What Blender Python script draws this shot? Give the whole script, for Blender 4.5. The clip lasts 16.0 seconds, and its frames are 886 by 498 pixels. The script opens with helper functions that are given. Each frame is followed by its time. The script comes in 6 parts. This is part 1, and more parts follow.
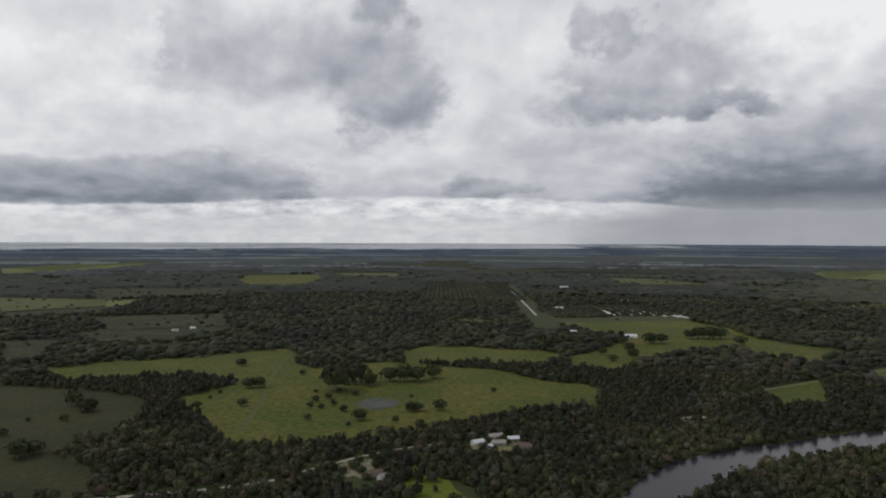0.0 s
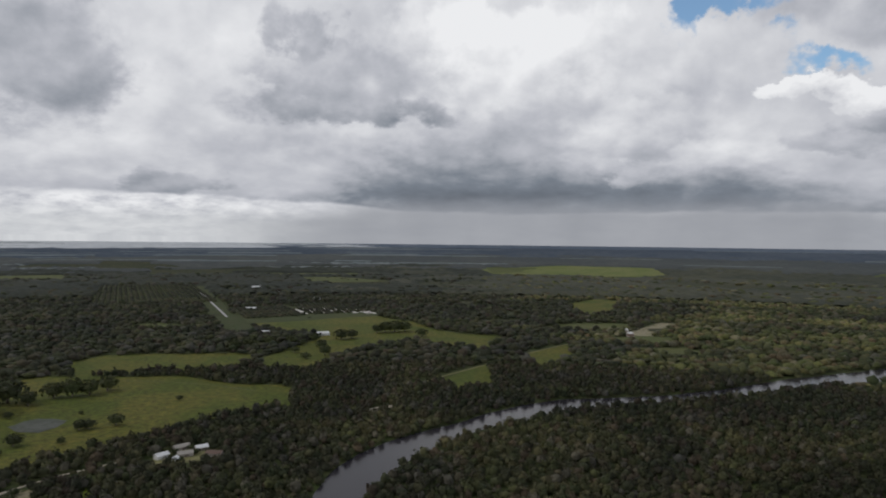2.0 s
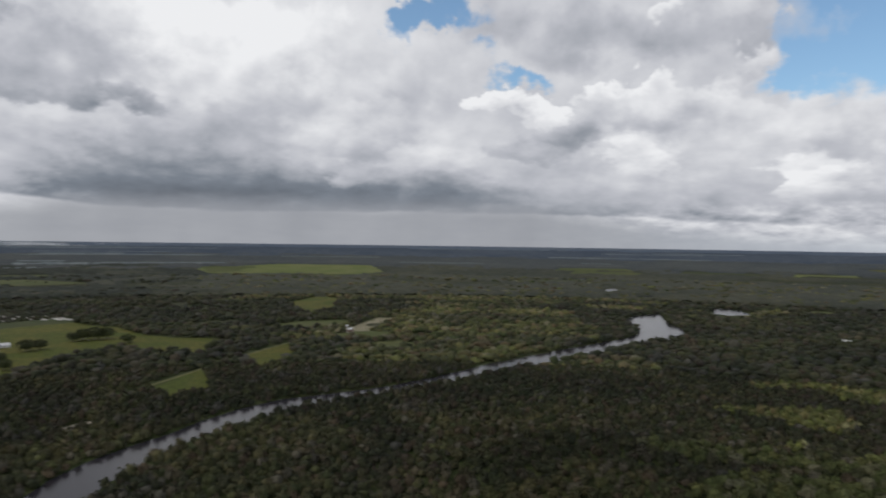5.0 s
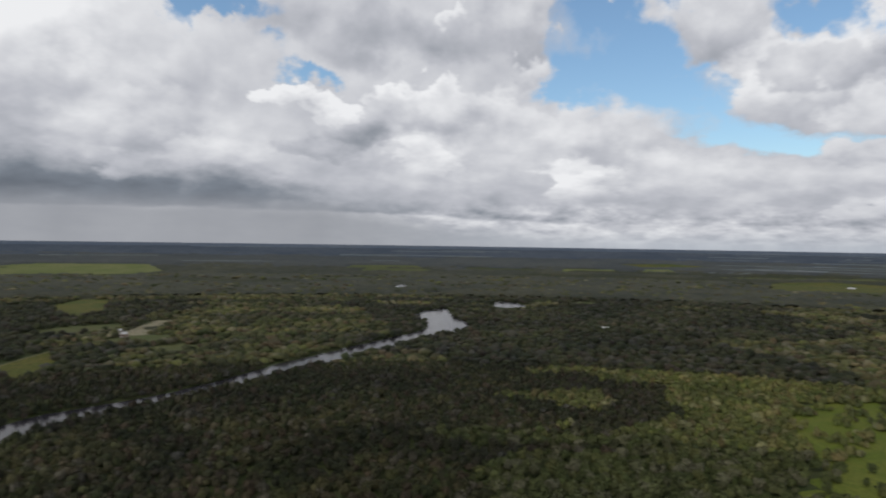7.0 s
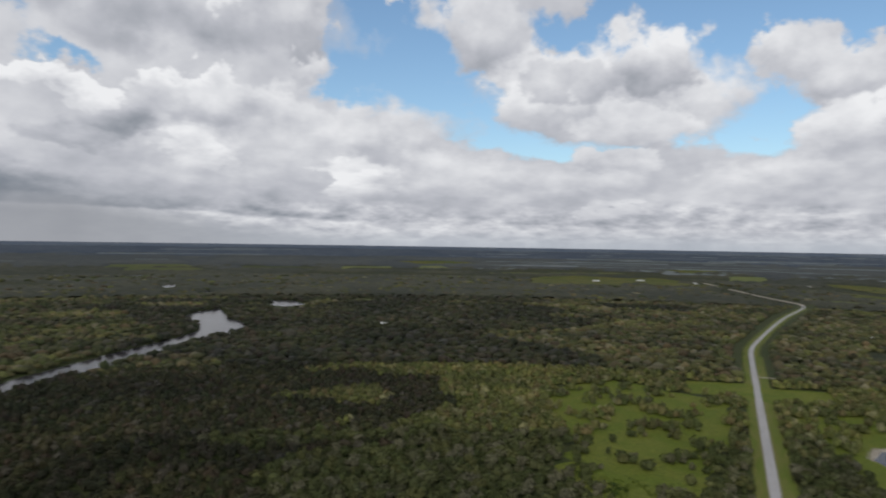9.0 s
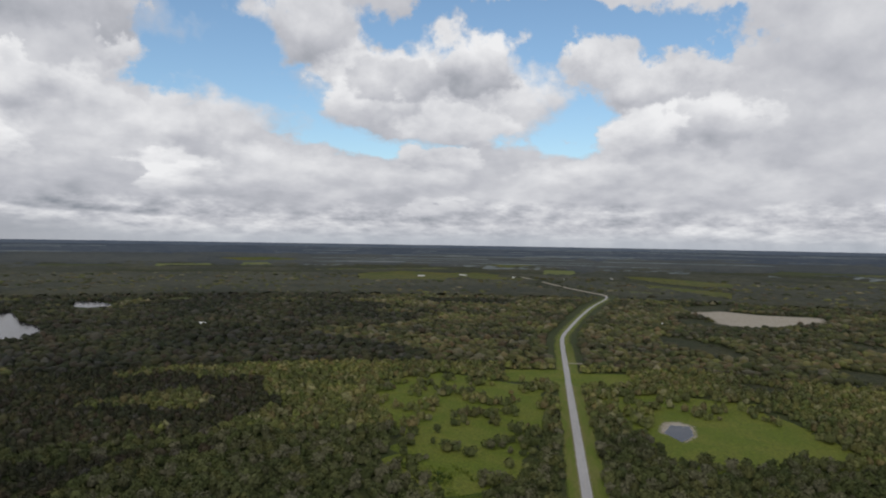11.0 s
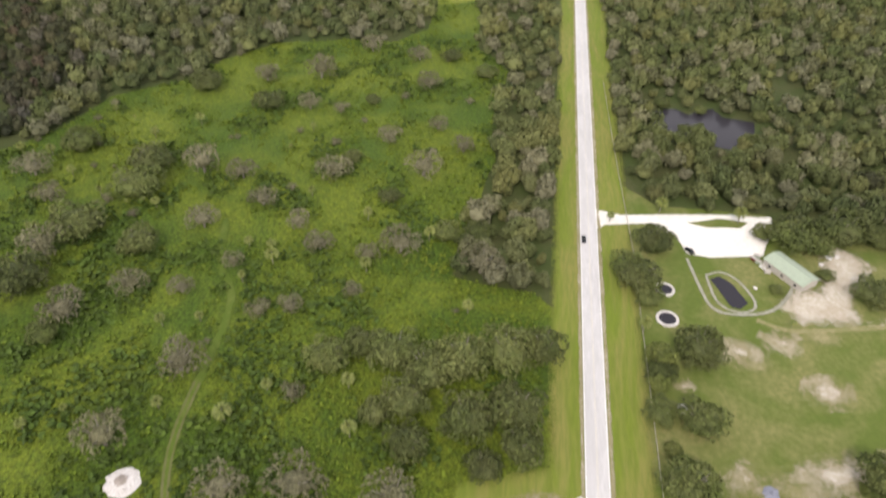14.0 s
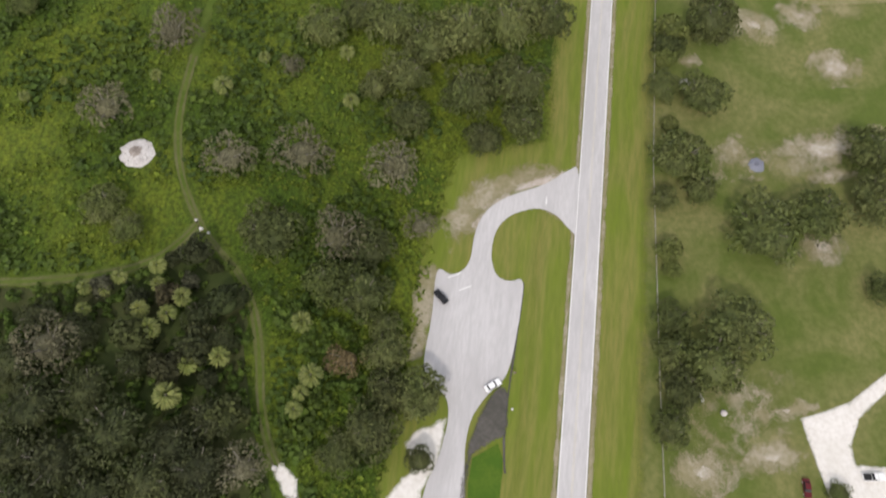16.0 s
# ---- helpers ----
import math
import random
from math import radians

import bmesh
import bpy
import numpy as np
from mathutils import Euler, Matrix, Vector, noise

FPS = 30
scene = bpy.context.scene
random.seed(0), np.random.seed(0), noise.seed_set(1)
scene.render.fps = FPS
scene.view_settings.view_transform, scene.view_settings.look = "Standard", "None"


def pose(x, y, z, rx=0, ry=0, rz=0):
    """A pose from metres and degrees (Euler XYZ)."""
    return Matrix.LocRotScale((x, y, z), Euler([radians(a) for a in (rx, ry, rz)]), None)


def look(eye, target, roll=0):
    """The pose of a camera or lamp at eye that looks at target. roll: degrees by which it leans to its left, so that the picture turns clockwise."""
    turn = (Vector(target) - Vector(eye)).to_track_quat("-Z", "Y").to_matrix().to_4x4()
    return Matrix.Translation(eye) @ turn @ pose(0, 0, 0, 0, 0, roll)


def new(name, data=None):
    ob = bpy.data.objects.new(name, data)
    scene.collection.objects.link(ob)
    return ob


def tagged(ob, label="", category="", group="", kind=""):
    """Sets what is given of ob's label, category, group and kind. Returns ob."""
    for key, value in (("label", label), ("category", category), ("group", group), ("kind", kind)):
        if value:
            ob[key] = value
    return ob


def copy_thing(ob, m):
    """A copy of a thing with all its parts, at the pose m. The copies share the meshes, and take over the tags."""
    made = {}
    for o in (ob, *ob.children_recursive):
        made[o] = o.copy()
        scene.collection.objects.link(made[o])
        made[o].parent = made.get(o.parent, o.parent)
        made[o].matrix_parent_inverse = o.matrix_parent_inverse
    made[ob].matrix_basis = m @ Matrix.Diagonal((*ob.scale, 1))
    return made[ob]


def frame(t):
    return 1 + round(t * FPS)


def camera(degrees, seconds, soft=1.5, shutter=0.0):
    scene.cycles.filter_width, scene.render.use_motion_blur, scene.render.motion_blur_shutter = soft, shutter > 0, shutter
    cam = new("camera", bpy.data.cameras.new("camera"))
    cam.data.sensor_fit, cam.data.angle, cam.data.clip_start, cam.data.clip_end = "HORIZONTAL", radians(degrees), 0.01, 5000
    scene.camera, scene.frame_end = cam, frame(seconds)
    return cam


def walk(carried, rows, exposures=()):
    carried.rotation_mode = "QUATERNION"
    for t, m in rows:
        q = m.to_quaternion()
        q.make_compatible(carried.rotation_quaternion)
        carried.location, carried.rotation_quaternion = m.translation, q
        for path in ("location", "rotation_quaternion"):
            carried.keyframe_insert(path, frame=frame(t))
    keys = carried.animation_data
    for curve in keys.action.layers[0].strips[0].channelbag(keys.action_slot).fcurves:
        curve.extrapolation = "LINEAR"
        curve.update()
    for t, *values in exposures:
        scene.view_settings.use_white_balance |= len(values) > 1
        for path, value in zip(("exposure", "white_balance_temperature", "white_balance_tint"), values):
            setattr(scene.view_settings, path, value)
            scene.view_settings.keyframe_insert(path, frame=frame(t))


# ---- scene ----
HEIGHT = 180.0
cam = camera(64.4, 16.0, soft=2.0, shutter=0.75)
ROWS = [
    (0.00, 89.13, -0.24, 0.00),
    (0.50, 89.13, -0.34, -0.64),
    (1.00, 89.14, -0.46, -7.59),
    (1.50, 89.21, -0.60, -18.60),
    (2.00, 89.24, -0.63, -24.63),
    (2.50, 89.22, -0.55, -24.92),
    (3.00, 89.20, -0.58, -26.07),
    (3.50, 89.24, -0.67, -30.81),
    (4.00, 89.27, -0.68, -36.57),
    (4.50, 89.31, -0.75, -42.33),
    (5.00, 89.35, -0.78, -47.07),
    (6.25, 89.36, -0.82, -57.60),
    (7.50, 89.37, -0.85, -68.53),
    (8.00, 89.40, -0.87, -73.16),
    (8.50, 89.41, -0.91, -77.48),
    (9.00, 89.41, -0.88, -81.81),
    (9.50, 89.42, -0.91, -86.13),
    (9.70, 89.43, -0.94, -87.85),
    (10.20, 89.43, -0.94, -91.90),
    (10.70, 89.40, -0.94, -94.90),
    (11.20, 88.90, -0.94, -96.40),
    (11.50, 86.20, -0.93, -96.70),
    (11.80, 79.92, -0.91, -96.73),
    (12.00, 74.62, -0.79, -96.65),
    (12.50, 62.98, -1.14, -96.49),
    (13.00, 54.53, -1.34, -96.28),
    (13.50, 52.24, -1.33, -96.26),
    (14.00, 50.77, -1.33, -96.24),
    (14.50, 44.27, -1.36, -96.19),
    (15.00, 36.44, -1.36, -96.15),
    (15.50, 28.58, -1.35, -96.11),
    (16.00, 24.71, -1.33, -96.06),
]

EXPOSURES = [(0.0, -0.15, 6500, 10), (5.0, -0.12, 6500, 10), (9.7, -0.12, 6500, 10), (11.9, -0.1, 6600, 11), (12.1, 0.15, 6650, 12), (12.5, 1.54, 7000, 14), (13.5, 1.78, 7000, 14), (14.0, 1.66, 7000, 14), (14.5, 1.44, 6950, 14), (15.2, 1.26, 6850, 13), (16.0, 1.18, 6800, 13)]
walk(cam, [(t, pose(0, 0, HEIGHT, rx, ry, rz)) for t, rx, ry, rz in ROWS], EXPOSURES)

# ---- sky and sun ----
SUN_AZ, SUN_EL = -70.0, 48.0
world = bpy.data.worlds.new("world")
scene.world = world
world.use_nodes = True
WT = world.node_tree
WT.nodes.clear()


def node(tree, kind, **values):
    n = tree.nodes.new(kind)
    for key, value in values.items():
        if key in n.inputs:
            n.inputs[key].default_value = value
    return n


def wire(tree, value, socket):
    if isinstance(value, bpy.types.NodeSocket):
        tree.links.new(value, socket)
    else:
        socket.default_value = value


def calc(tree, op, a, b=0.0, c=0.0):
    n = tree.nodes.new("ShaderNodeMath")
    n.operation = op
    for value, socket in zip((a, b, c), n.inputs):
        wire(tree, value, socket)
    return n.outputs[0]


def smooth(tree, value, low, high):
    n = tree.nodes.new("ShaderNodeMapRange")
    n.interpolation_type = "SMOOTHSTEP"
    wire(tree, value, n.inputs[0])
    n.inputs[1].default_value, n.inputs[2].default_value = low, high
    return n.outputs[0]


def blend(tree, factor, a, b):
    n = tree.nodes.new("ShaderNodeMix")
    n.data_type = "RGBA"
    wire(tree, factor, n.inputs[0])
    wire(tree, a, n.inputs[6])
    wire(tree, b, n.inputs[7])
    return n.outputs[2]


def grain(tree, vector, scale, detail=5.0, rough=0.55, warp=0.0):
    n = node(tree, "ShaderNodeTexNoise", Scale=scale, Detail=detail, Roughness=rough, Distortion=warp)
    if vector is not None:
        tree.links.new(vector, n.inputs["Vector"])
    return n.outputs[0]


# direction -> compass angle and height above the horizon, in degrees
way = WT.nodes.new("ShaderNodeTexCoord").outputs["Generated"]
split = WT.nodes.new("ShaderNodeSeparateXYZ")
WT.links.new(way, split.inputs[0])
dx, dy, dz = split.outputs
azimuth = calc(WT, "MULTIPLY", calc(WT, "ARCTAN2", dx, dy), 57.2958)
height = calc(WT, "MULTIPLY", calc(WT, "ARCSINE", dz), 57.2958)
# clouds shrink and flatten towards the horizon
flat = WT.nodes.new("ShaderNodeCombineXYZ")
WT.links.new(dx, flat.inputs[0])
WT.links.new(dy, flat.inputs[1])
WT.links.new(calc(WT, "MULTIPLY", calc(WT, "LOGARITHM", calc(WT, "ADD", calc(WT, "MAXIMUM", dz, 0.0), 0.10), 2.71828), 0.40), flat.inputs[2])
flat = flat.outputs[0]


def moved(vector, by):
    n = WT.nodes.new("ShaderNodeVectorMath")
    WT.links.new(vector, n.inputs[0])
    n.inputs[1].default_value = by
    return n.outputs[0]


masses = grain(WT, flat, 2.4, 3.0, 0.5)
puffs = grain(WT, flat, 6.0, 6.0, 0.52)
above = grain(WT, moved(flat, (-0.010, 0.010, 0.024)), 6.0, 6.0, 0.52)
relief = calc(WT, "SUBTRACT", puffs, above)
small_puffs = grain(WT, flat, 15.0, 4.0, 0.5)
drift = grain(WT, moved(flat, (3.1, 0, 0)), 13.0, 7.0, 0.58)
lift = grain(WT, moved(flat, (0, 5.7, 0)), 13.0, 7.0, 0.58)
az_w = calc(WT, "MULTIPLY_ADD", calc(WT, "SUBTRACT", drift, 0.5), 13.0, azimuth)
el_w = calc(WT, "MULTIPLY_ADD", calc(WT, "SUBTRACT", lift, 0.5), calc(WT, "MULTIPLY_ADD", calc(WT, "MAXIMUM", height, 0.0), 0.52, 0.7), height)


def patch_of_sky(az, el, wide, tall, amount):
    """A soft ragged patch round a direction of the sky."""
    a = calc(WT, "DIVIDE", calc(WT, "SUBTRACT", az_w, az), wide)
    e = calc(WT, "DIVIDE", calc(WT, "SUBTRACT", el_w, el), tall)
    r = calc(WT, "ADD", calc(WT, "MULTIPLY", a, a), calc(WT, "MULTIPLY", e, e))
    return calc(WT, "MULTIPLY", calc(WT, "EXPONENT", calc(WT, "MULTIPLY", r, -1.0)), amount)


def total(patches):
    value = 0.0
    for p in patches:
        value = calc(WT, "ADD", value, patch_of_sky(*p))
    return value


# gaps of blue between the clouds
BLUE = [(45.0, 17.6, 5.0, 1.5, 1.0), (43.0, 15.6, 1.3, 0.9, 0.5), (52.8, 12.8, 3.4, 0.9, 0.75), (49.4, 14.4, 2.2, 0.8, 0.5), (76.5, 14.1, 3.8, 3.4, 1.3),
        (78.5, 17.7, 4.2, 1.9, 1.3), (81.3, 11.8, 3.9, 2.5, 1.3), (84.8, 9.2, 3.0, 1.2, 1.1), (90.1, 7.5, 5.2, 1.0, 1.0), (94.2, 15.6, 3.0, 2.2, 1.3), (104.3, 17.5, 11.0, 2.0, 1.5),
        (103.5, 14.4, 2.0, 1.8, 1.3), (106.0, 9.4, 3.2, 2.3, 1.3), (115.7, 15.2, 4.4, 1.6, 1.3), (102.5, 12.5, 9.0, 5.0, 0.5)]
# heaped clouds, far ones first: direction, half width, half height, tone of foot and top, softness
HEAPS = [(-25.9, 9.0, 7.1, 3.6, 0.74, 0.90, 1.0), (-17.1, 14.2, 5.9, 3.7, 0.62, 0.70, 1.0), (-7.5, 6.0, 5.5, 2.7, 0.72, 0.84, 0.9), (-6.6, 14.3, 7.2, 4.7, 0.55, 0.66, 1.0), (28.0, 14.5, 5.7, 2.6, 0.70, 0.78, 1.0), (14.2, 7.2, 9.4, 1.5, 0.66, 0.76, 0.8),
         (-27.0, 4.0, 12.0, 1.7, 0.38, 0.62, 0.7), (-15.9, 4.8, 6.3, 1.7, 0.44, 0.62, 0.7), (-4.2, 11.2, 4.6, 3.6, 0.40, 0.58, 1.0), (-4.4, 17.3, 3.1, 1.9, 0.50, 0.60, 0.8), (15.4, 11.9, 8.0, 3.2, 0.44, 0.62, 1.0), (13.5, 15.8, 2.6, 2.1, 0.52, 0.64, 0.8)]
HEAPS += [(3.5, 4.0, 3.2, 0.9, 0.46, 0.60, 0.7), (29.8, 6.9, 2.8, 2.0, 0.44, 0.60, 0.8), (-22.6, 14.1, 2.0, 2.0, 0.86, 0.98, 1.4), (-30.8, 12.9, 2.2, 1.3, 0.84, 0.94, 1.4), (9.0, 11.6, 1.6, 0.6, 0.70, 0.78, 1.2),
          (28.2, 16.1, 6.7, 3.1, 0.84, 0.96, 1.0), (21.9, 17.1, 3.2, 2.5, 0.80, 0.92, 1.0), (26.5, 8.6, 4.9, 2.4, 0.55, 0.68, 0.9), (38.9, 11.8, 6.8, 3.3, 0.66, 0.76, 1.0), (15.5, 11.0, 5.0, 2.1, 0.44, 0.62, 0.7)]
HEAPS += [(39.0, 8.1, 4.9, 2.1, 0.60, 0.78, 0.8), (41.4, 5.3, 3.5, 1.3, 0.52, 0.72, 0.7), (31.0, 15.2, 8.0, 4.1, 0.88, 1.00, 1.0), (26.9, 16.4, 4.4, 2.4, 0.90, 0.99, 1.0), (16.8, 12.4, 2.7, 1.9, 0.54, 0.66, 0.8),
          (20.0, 10.2, 4.0, 1.1, 0.44, 0.58, 0.7), (31.1, 7.6, 4.6, 2.6, 0.54, 0.68, 0.9), (40.4, 9.0, 5.8, 2.4, 0.66, 0.84, 0.8), (39.5, 5.1, 2.5, 1.1, 0.58, 0.74, 0.6), (47.3, 6.3, 3.9, 1.9, 0.62, 0.82, 0.7)]
HEAPS += [(56.9, 2.6, 7.1, 0.6, 0.42, 0.58, 0.7), (64.6, 6.2, 9.1, 3.9, 0.62, 0.77, 1.0), (75.1, 7.1, 5.7, 3.6, 0.68, 0.84, 1.0), (50.9, 11.3, 2.6, 0.9, 0.80, 1.02, 0.4), (55.0, 10.7, 2.2, 0.9, 0.76, 0.98, 0.45), (62.0, 11.5, 3.5, 0.9, 0.72, 0.93, 0.5),
          (67.8, 9.9, 4.8, 1.5, 0.70, 0.86, 0.6), (56.8, 8.5, 3.4, 1.2, 0.52, 0.66, 0.8), (53.6, 7.4, 2.8, 0.9, 0.56, 0.68, 0.9), (75.1, 5.0, 2.6, 1.4, 0.70, 0.93, 0.6), (63.3, 6.7, 3.8, 1.3, 0.66, 0.82, 0.6), (56.7, 16.3, 8.5, 2.1, 0.56, 0.66, 1.3)]
HEAPS += [(70.5, 15.8, 4.6, 2.3, 0.54, 0.66, 1.3), (70.9, 13.3, 1.6, 1.4, 0.68, 0.86, 0.6), (61.7, 15.8, 5.8, 2.5, 0.56, 0.68, 1.3), (85.0, 16.2, 4.9, 2.9, 0.64, 0.82, 0.5), (65.1, 17.8, 1.8, 0.7, 0.80, 0.90, 0.8), (63.6, 10.2, 5.1, 1.8, 0.64, 0.84, 0.7),
          (76.0, 8.4, 7.6, 2.2, 0.64, 0.82, 0.7), (62.8, 6.4, 2.8, 1.2, 0.70, 0.92, 0.6), (74.7, 4.5, 2.3, 1.0, 0.72, 0.96, 0.5), (82.7, 4.5, 6.5, 2.2, 0.62, 0.80, 0.8), (95.5, 2.9, 1.5, 0.7, 0.70, 0.86, 0.6), (91.7, 4.4, 6.2, 1.8, 0.60, 0.78, 0.8)]
HEAPS += [(95.1, 11.7, 9.4, 3.6, 0.66, 0.88, 0.36), (88.5, 11.1, 3.2, 2.0, 0.70, 0.92, 0.4), (98.4, 14.4, 3.7, 2.7, 0.58, 0.86, 0.36), (92.6, 12.6, 3.6, 1.7, 0.64, 0.78, 0.5), (97.6, 9.3, 5.3, 1.4, 0.74, 0.86, 0.5), (108.4, 13.6, 3.7, 1.8, 0.66, 0.84, 0.4),
          (114.4, 12.3, 4.6, 1.8, 0.62, 0.80, 0.5), (111.9, 8.1, 4.1, 2.1, 0.66, 0.92, 0.4), (116.5, 9.4, 3.0, 2.3, 0.64, 0.84, 0.5), (95.0, 6.6, 3.6, 1.1, 0.68, 0.86, 0.5), (116.0, 4.4, 6.9, 2.4, 0.62, 0.80, 0.9), (106.6, 5.0, 4.8, 1.7, 0.62, 0.82, 0.7)]
HEAPS += [(24.4, 4.6, 8.7, 2.3, 0.22, 0.52, 0.9), (29.3, 4.2, 12.5, 1.9, 0.20, 0.48, 0.9), (44.5, 3.8, 9.0, 1.4, 0.30, 0.52, 0.9), (-27.0, 3.9, 11.0, 1.3, 0.38, 0.58, 0.9), (39.5, 5.1, 2.5, 1.1, 0.58, 0.74, 0.7), (41.4, 5.5, 3.2, 1.1, 0.56, 0.74, 0.7)]


def by_compass(stops):
    """A value that changes with the compass angle."""
    n = WT.nodes.new("ShaderNodeValToRGB")
    WT.links.new(calc(WT, "DIVIDE", calc(WT, "ADD", azimuth, 40.0), 180.0), n.inputs[0])
    for at, g in stops:
        e = n.color_ramp.elements.new((at + 40.0) / 180.0)
        e.color = (g, g, g, 1)
    n.color_ramp.elements.remove(n.color_ramp.elements[-1])
    n.color_ramp.elements.remove(n.color_ramp.elements[0])
    return n.outputs[0]


# the flat dark foot of the rain clouds, ending in a sharp line
edge = calc(WT, "MULTIPLY", by_compass([(-36, 0.21), (-21, 0.27), (-8, 0.33), (8, 0.32), (16, 0.28), (22, 0.22), (36, 0.215), (46, 0.235), (54, 0.23), (62, 0.20), (75, 0.16), (110, 0.12)]), 10.0)
edge = calc(WT, "ADD", edge, calc(WT, "ADD", calc(WT, "MULTIPLY", calc(WT, "SUBTRACT", masses, 0.5), 0.5), calc(WT, "MULTIPLY", calc(WT, "SUBTRACT", drift, 0.5), 0.8)))
over = calc(WT, "SUBTRACT", height, edge)
foot = calc(WT, "MULTIPLY", smooth(WT, over, -0.16, 0.2), calc(WT, "EXPONENT", calc(WT, "MULTIPLY", calc(WT, "MAXIMUM", over, 0.0), -0.42)))
foot = calc(WT, "MULTIPLY", foot, by_compass([(-38, 0.20), (-10, 0.20), (2, 0.14), (10, 0.16), (18, 0.38), (40, 0.38), (54, 0.28), (66, 0.16), (82, 0.08), (110, 0.06)]))
cover = calc(WT, "SUBTRACT", calc(WT, "MULTIPLY_ADD", calc(WT, "SUBTRACT", puffs, 0.5), 1.3, 0.74), total(BLUE))
cover = smooth(WT, cover, -0.05, 0.36)
tone = calc(WT, "ADD", calc(WT, "MULTIPLY_ADD", calc(WT, "SUBTRACT", masses, 0.5), 0.26, by_compass([(-38, 0.82), (14, 0.80), (40, 0.78), (62, 0.74), (100, 0.72)])), calc(WT, "SUBTRACT", 0.0, foot))
tone = calc(WT, "ADD", tone, calc(WT, "MULTIPLY", calc(WT, "SUBTRACT", puffs, 0.5), 0.22))
tone = calc(WT, "ADD", tone, calc(WT, "ADD", calc(WT, "MULTIPLY", relief, 0.4), calc(WT, "MULTIPLY", calc(WT, "SUBTRACT", small_puffs, 0.5), 0.16)))
# rows of small far cumulus in the bright strip below the foot
rows_of = calc(WT, "MULTIPLY", calc(WT, "SUBTRACT", grain(WT, flat, 26.0, 5.0, 0.6), 0.5), calc(WT, "SUBTRACT", 0.9, calc(WT, "MULTIPLY", calc(WT, "SUBTRACT", smooth(WT, azimuth, 4.0, 20.0), calc(WT, "MULTIPLY", smooth(WT, azimuth, 50.0, 64.0), 0.7)), 0.7)))
tone = calc(WT, "ADD", tone, calc(WT, "MULTIPLY", rows_of, calc(WT, "SUBTRACT", 1.0, smooth(WT, height, 2.8, 3.6))))
under = smooth(WT, over, -0.20, 0.12)
ruffle = calc(WT, "ADD", calc(WT, "MULTIPLY", relief, 0.6), calc(WT, "ADD", calc(WT, "MULTIPLY", calc(WT, "SUBTRACT", puffs, 0.5), 0.20), calc(WT, "MULTIPLY", calc(WT, "SUBTRACT", small_puffs, 0.5), 0.16)))
for az, el, wide, tall, foot_tone, top_tone, soft in HEAPS:
    wide, tall, soft = wide * 1.26, tall * 1.26, max(soft, 0.5) * 1.15
    a = calc(WT, "DIVIDE", calc(WT, "SUBTRACT", az_w, az), wide)
    e = calc(WT, "DIVIDE", calc(WT, "SUBTRACT", el_w, el), tall)
    out = calc(WT, "SUBTRACT", calc(WT, "SUBTRACT", 1.0, calc(WT, "MULTIPLY", a, a)), calc(WT, "MULTIPLY", e, e))
    body = calc(WT, "MULTIPLY", smooth(WT, out, 0.0, soft), under)
    shade = calc(WT, "MULTIPLY_ADD", smooth(WT, e, -0.9, 0.8), top_tone - foot_tone, foot_tone)
    shade = calc(WT, "ADD", shade, ruffle)
    gap = calc(WT, "MULTIPLY", calc(WT, "SUBTRACT", shade, tone), body)
    tone = calc(WT, "ADD", tone, gap)
    cover = calc(WT, "MAXIMUM", cover, body)
# the deck is thick and dull overhead
tone = calc(WT, "SUBTRACT", tone, calc(WT, "MULTIPLY", smooth(WT, height, 21.0, 34.0), 0.28))
ramp = WT.nodes.new("ShaderNodeValToRGB")
WT.links.new(tone, ramp.inputs[0])
for at, c in ((0.10, (0.082, 0.096, 0.118)), (0.40, (0.212, 0.241, 0.284)), (0.66, (0.535, 0.55, 0.60)), (0.92, (0.92, 0.93, 0.95))):
    e = ramp.color_ramp.elements.new(at)
    e.color = (*c, 1)
ramp.color_ramp.elements.remove(ramp.color_ramp.elements[0])
ramp.color_ramp.elements.remove(ramp.color_ramp.elements[-1])
sky = WT.nodes.new("ShaderNodeTexSky")
sky.sky_type, sky.sun_disc = "NISHITA", False
sky.sun_elevation, sky.sun_rotation = radians(SUN_EL), radians(SUN_AZ)
blue = WT.nodes.new("ShaderNodeMix")
blue.data_type, blue.blend_type = "RGBA", "MULTIPLY"
blue.inputs[0].default_value = 1.0
WT.links.new(sky.outputs[0], blue.inputs[6])
blue.inputs[7].default_value = (0.125, 0.143, 0.148, 1)
seen = blend(WT, cover, blue.outputs[2], ramp.outputs[0])
# pale rain and mist low over the horizon
mist_tone = blend(WT, smooth(WT, azimuth, 2.0, 18.0), (0.62, 0.64, 0.66, 1), (0.33, 0.345, 0.38, 1))
mist_tone = blend(WT, smooth(WT, azimuth, 50.0, 85.0), mist_tone, (0.47, 0.51, 0.57, 1))
clear_side = calc(WT, "MULTIPLY_ADD", smooth(WT, azimuth, 52.0, 76.0), 1.5, height)
rainy = calc(WT, "MULTIPLY", smooth(WT, azimuth, 12.0, 22.0), calc(WT, "SUBTRACT", 1.0, smooth(WT, azimuth, 50.0, 66.0)))
clear_side = calc(WT, "SUBTRACT", clear_side, rainy)
low = calc(WT, "SUBTRACT", 1.0, smooth(WT, calc(WT, "MULTIPLY_ADD", calc(WT, "SUBTRACT", lift, 0.5), 0.8, clear_side), 0.9, 2.9))
seen = blend(WT, calc(WT, "MULTIPLY", low, calc(WT, "MULTIPLY_ADD", smooth(WT, azimuth, 0.0, 16.0), 0.22, 0.66)), seen, mist_tone)
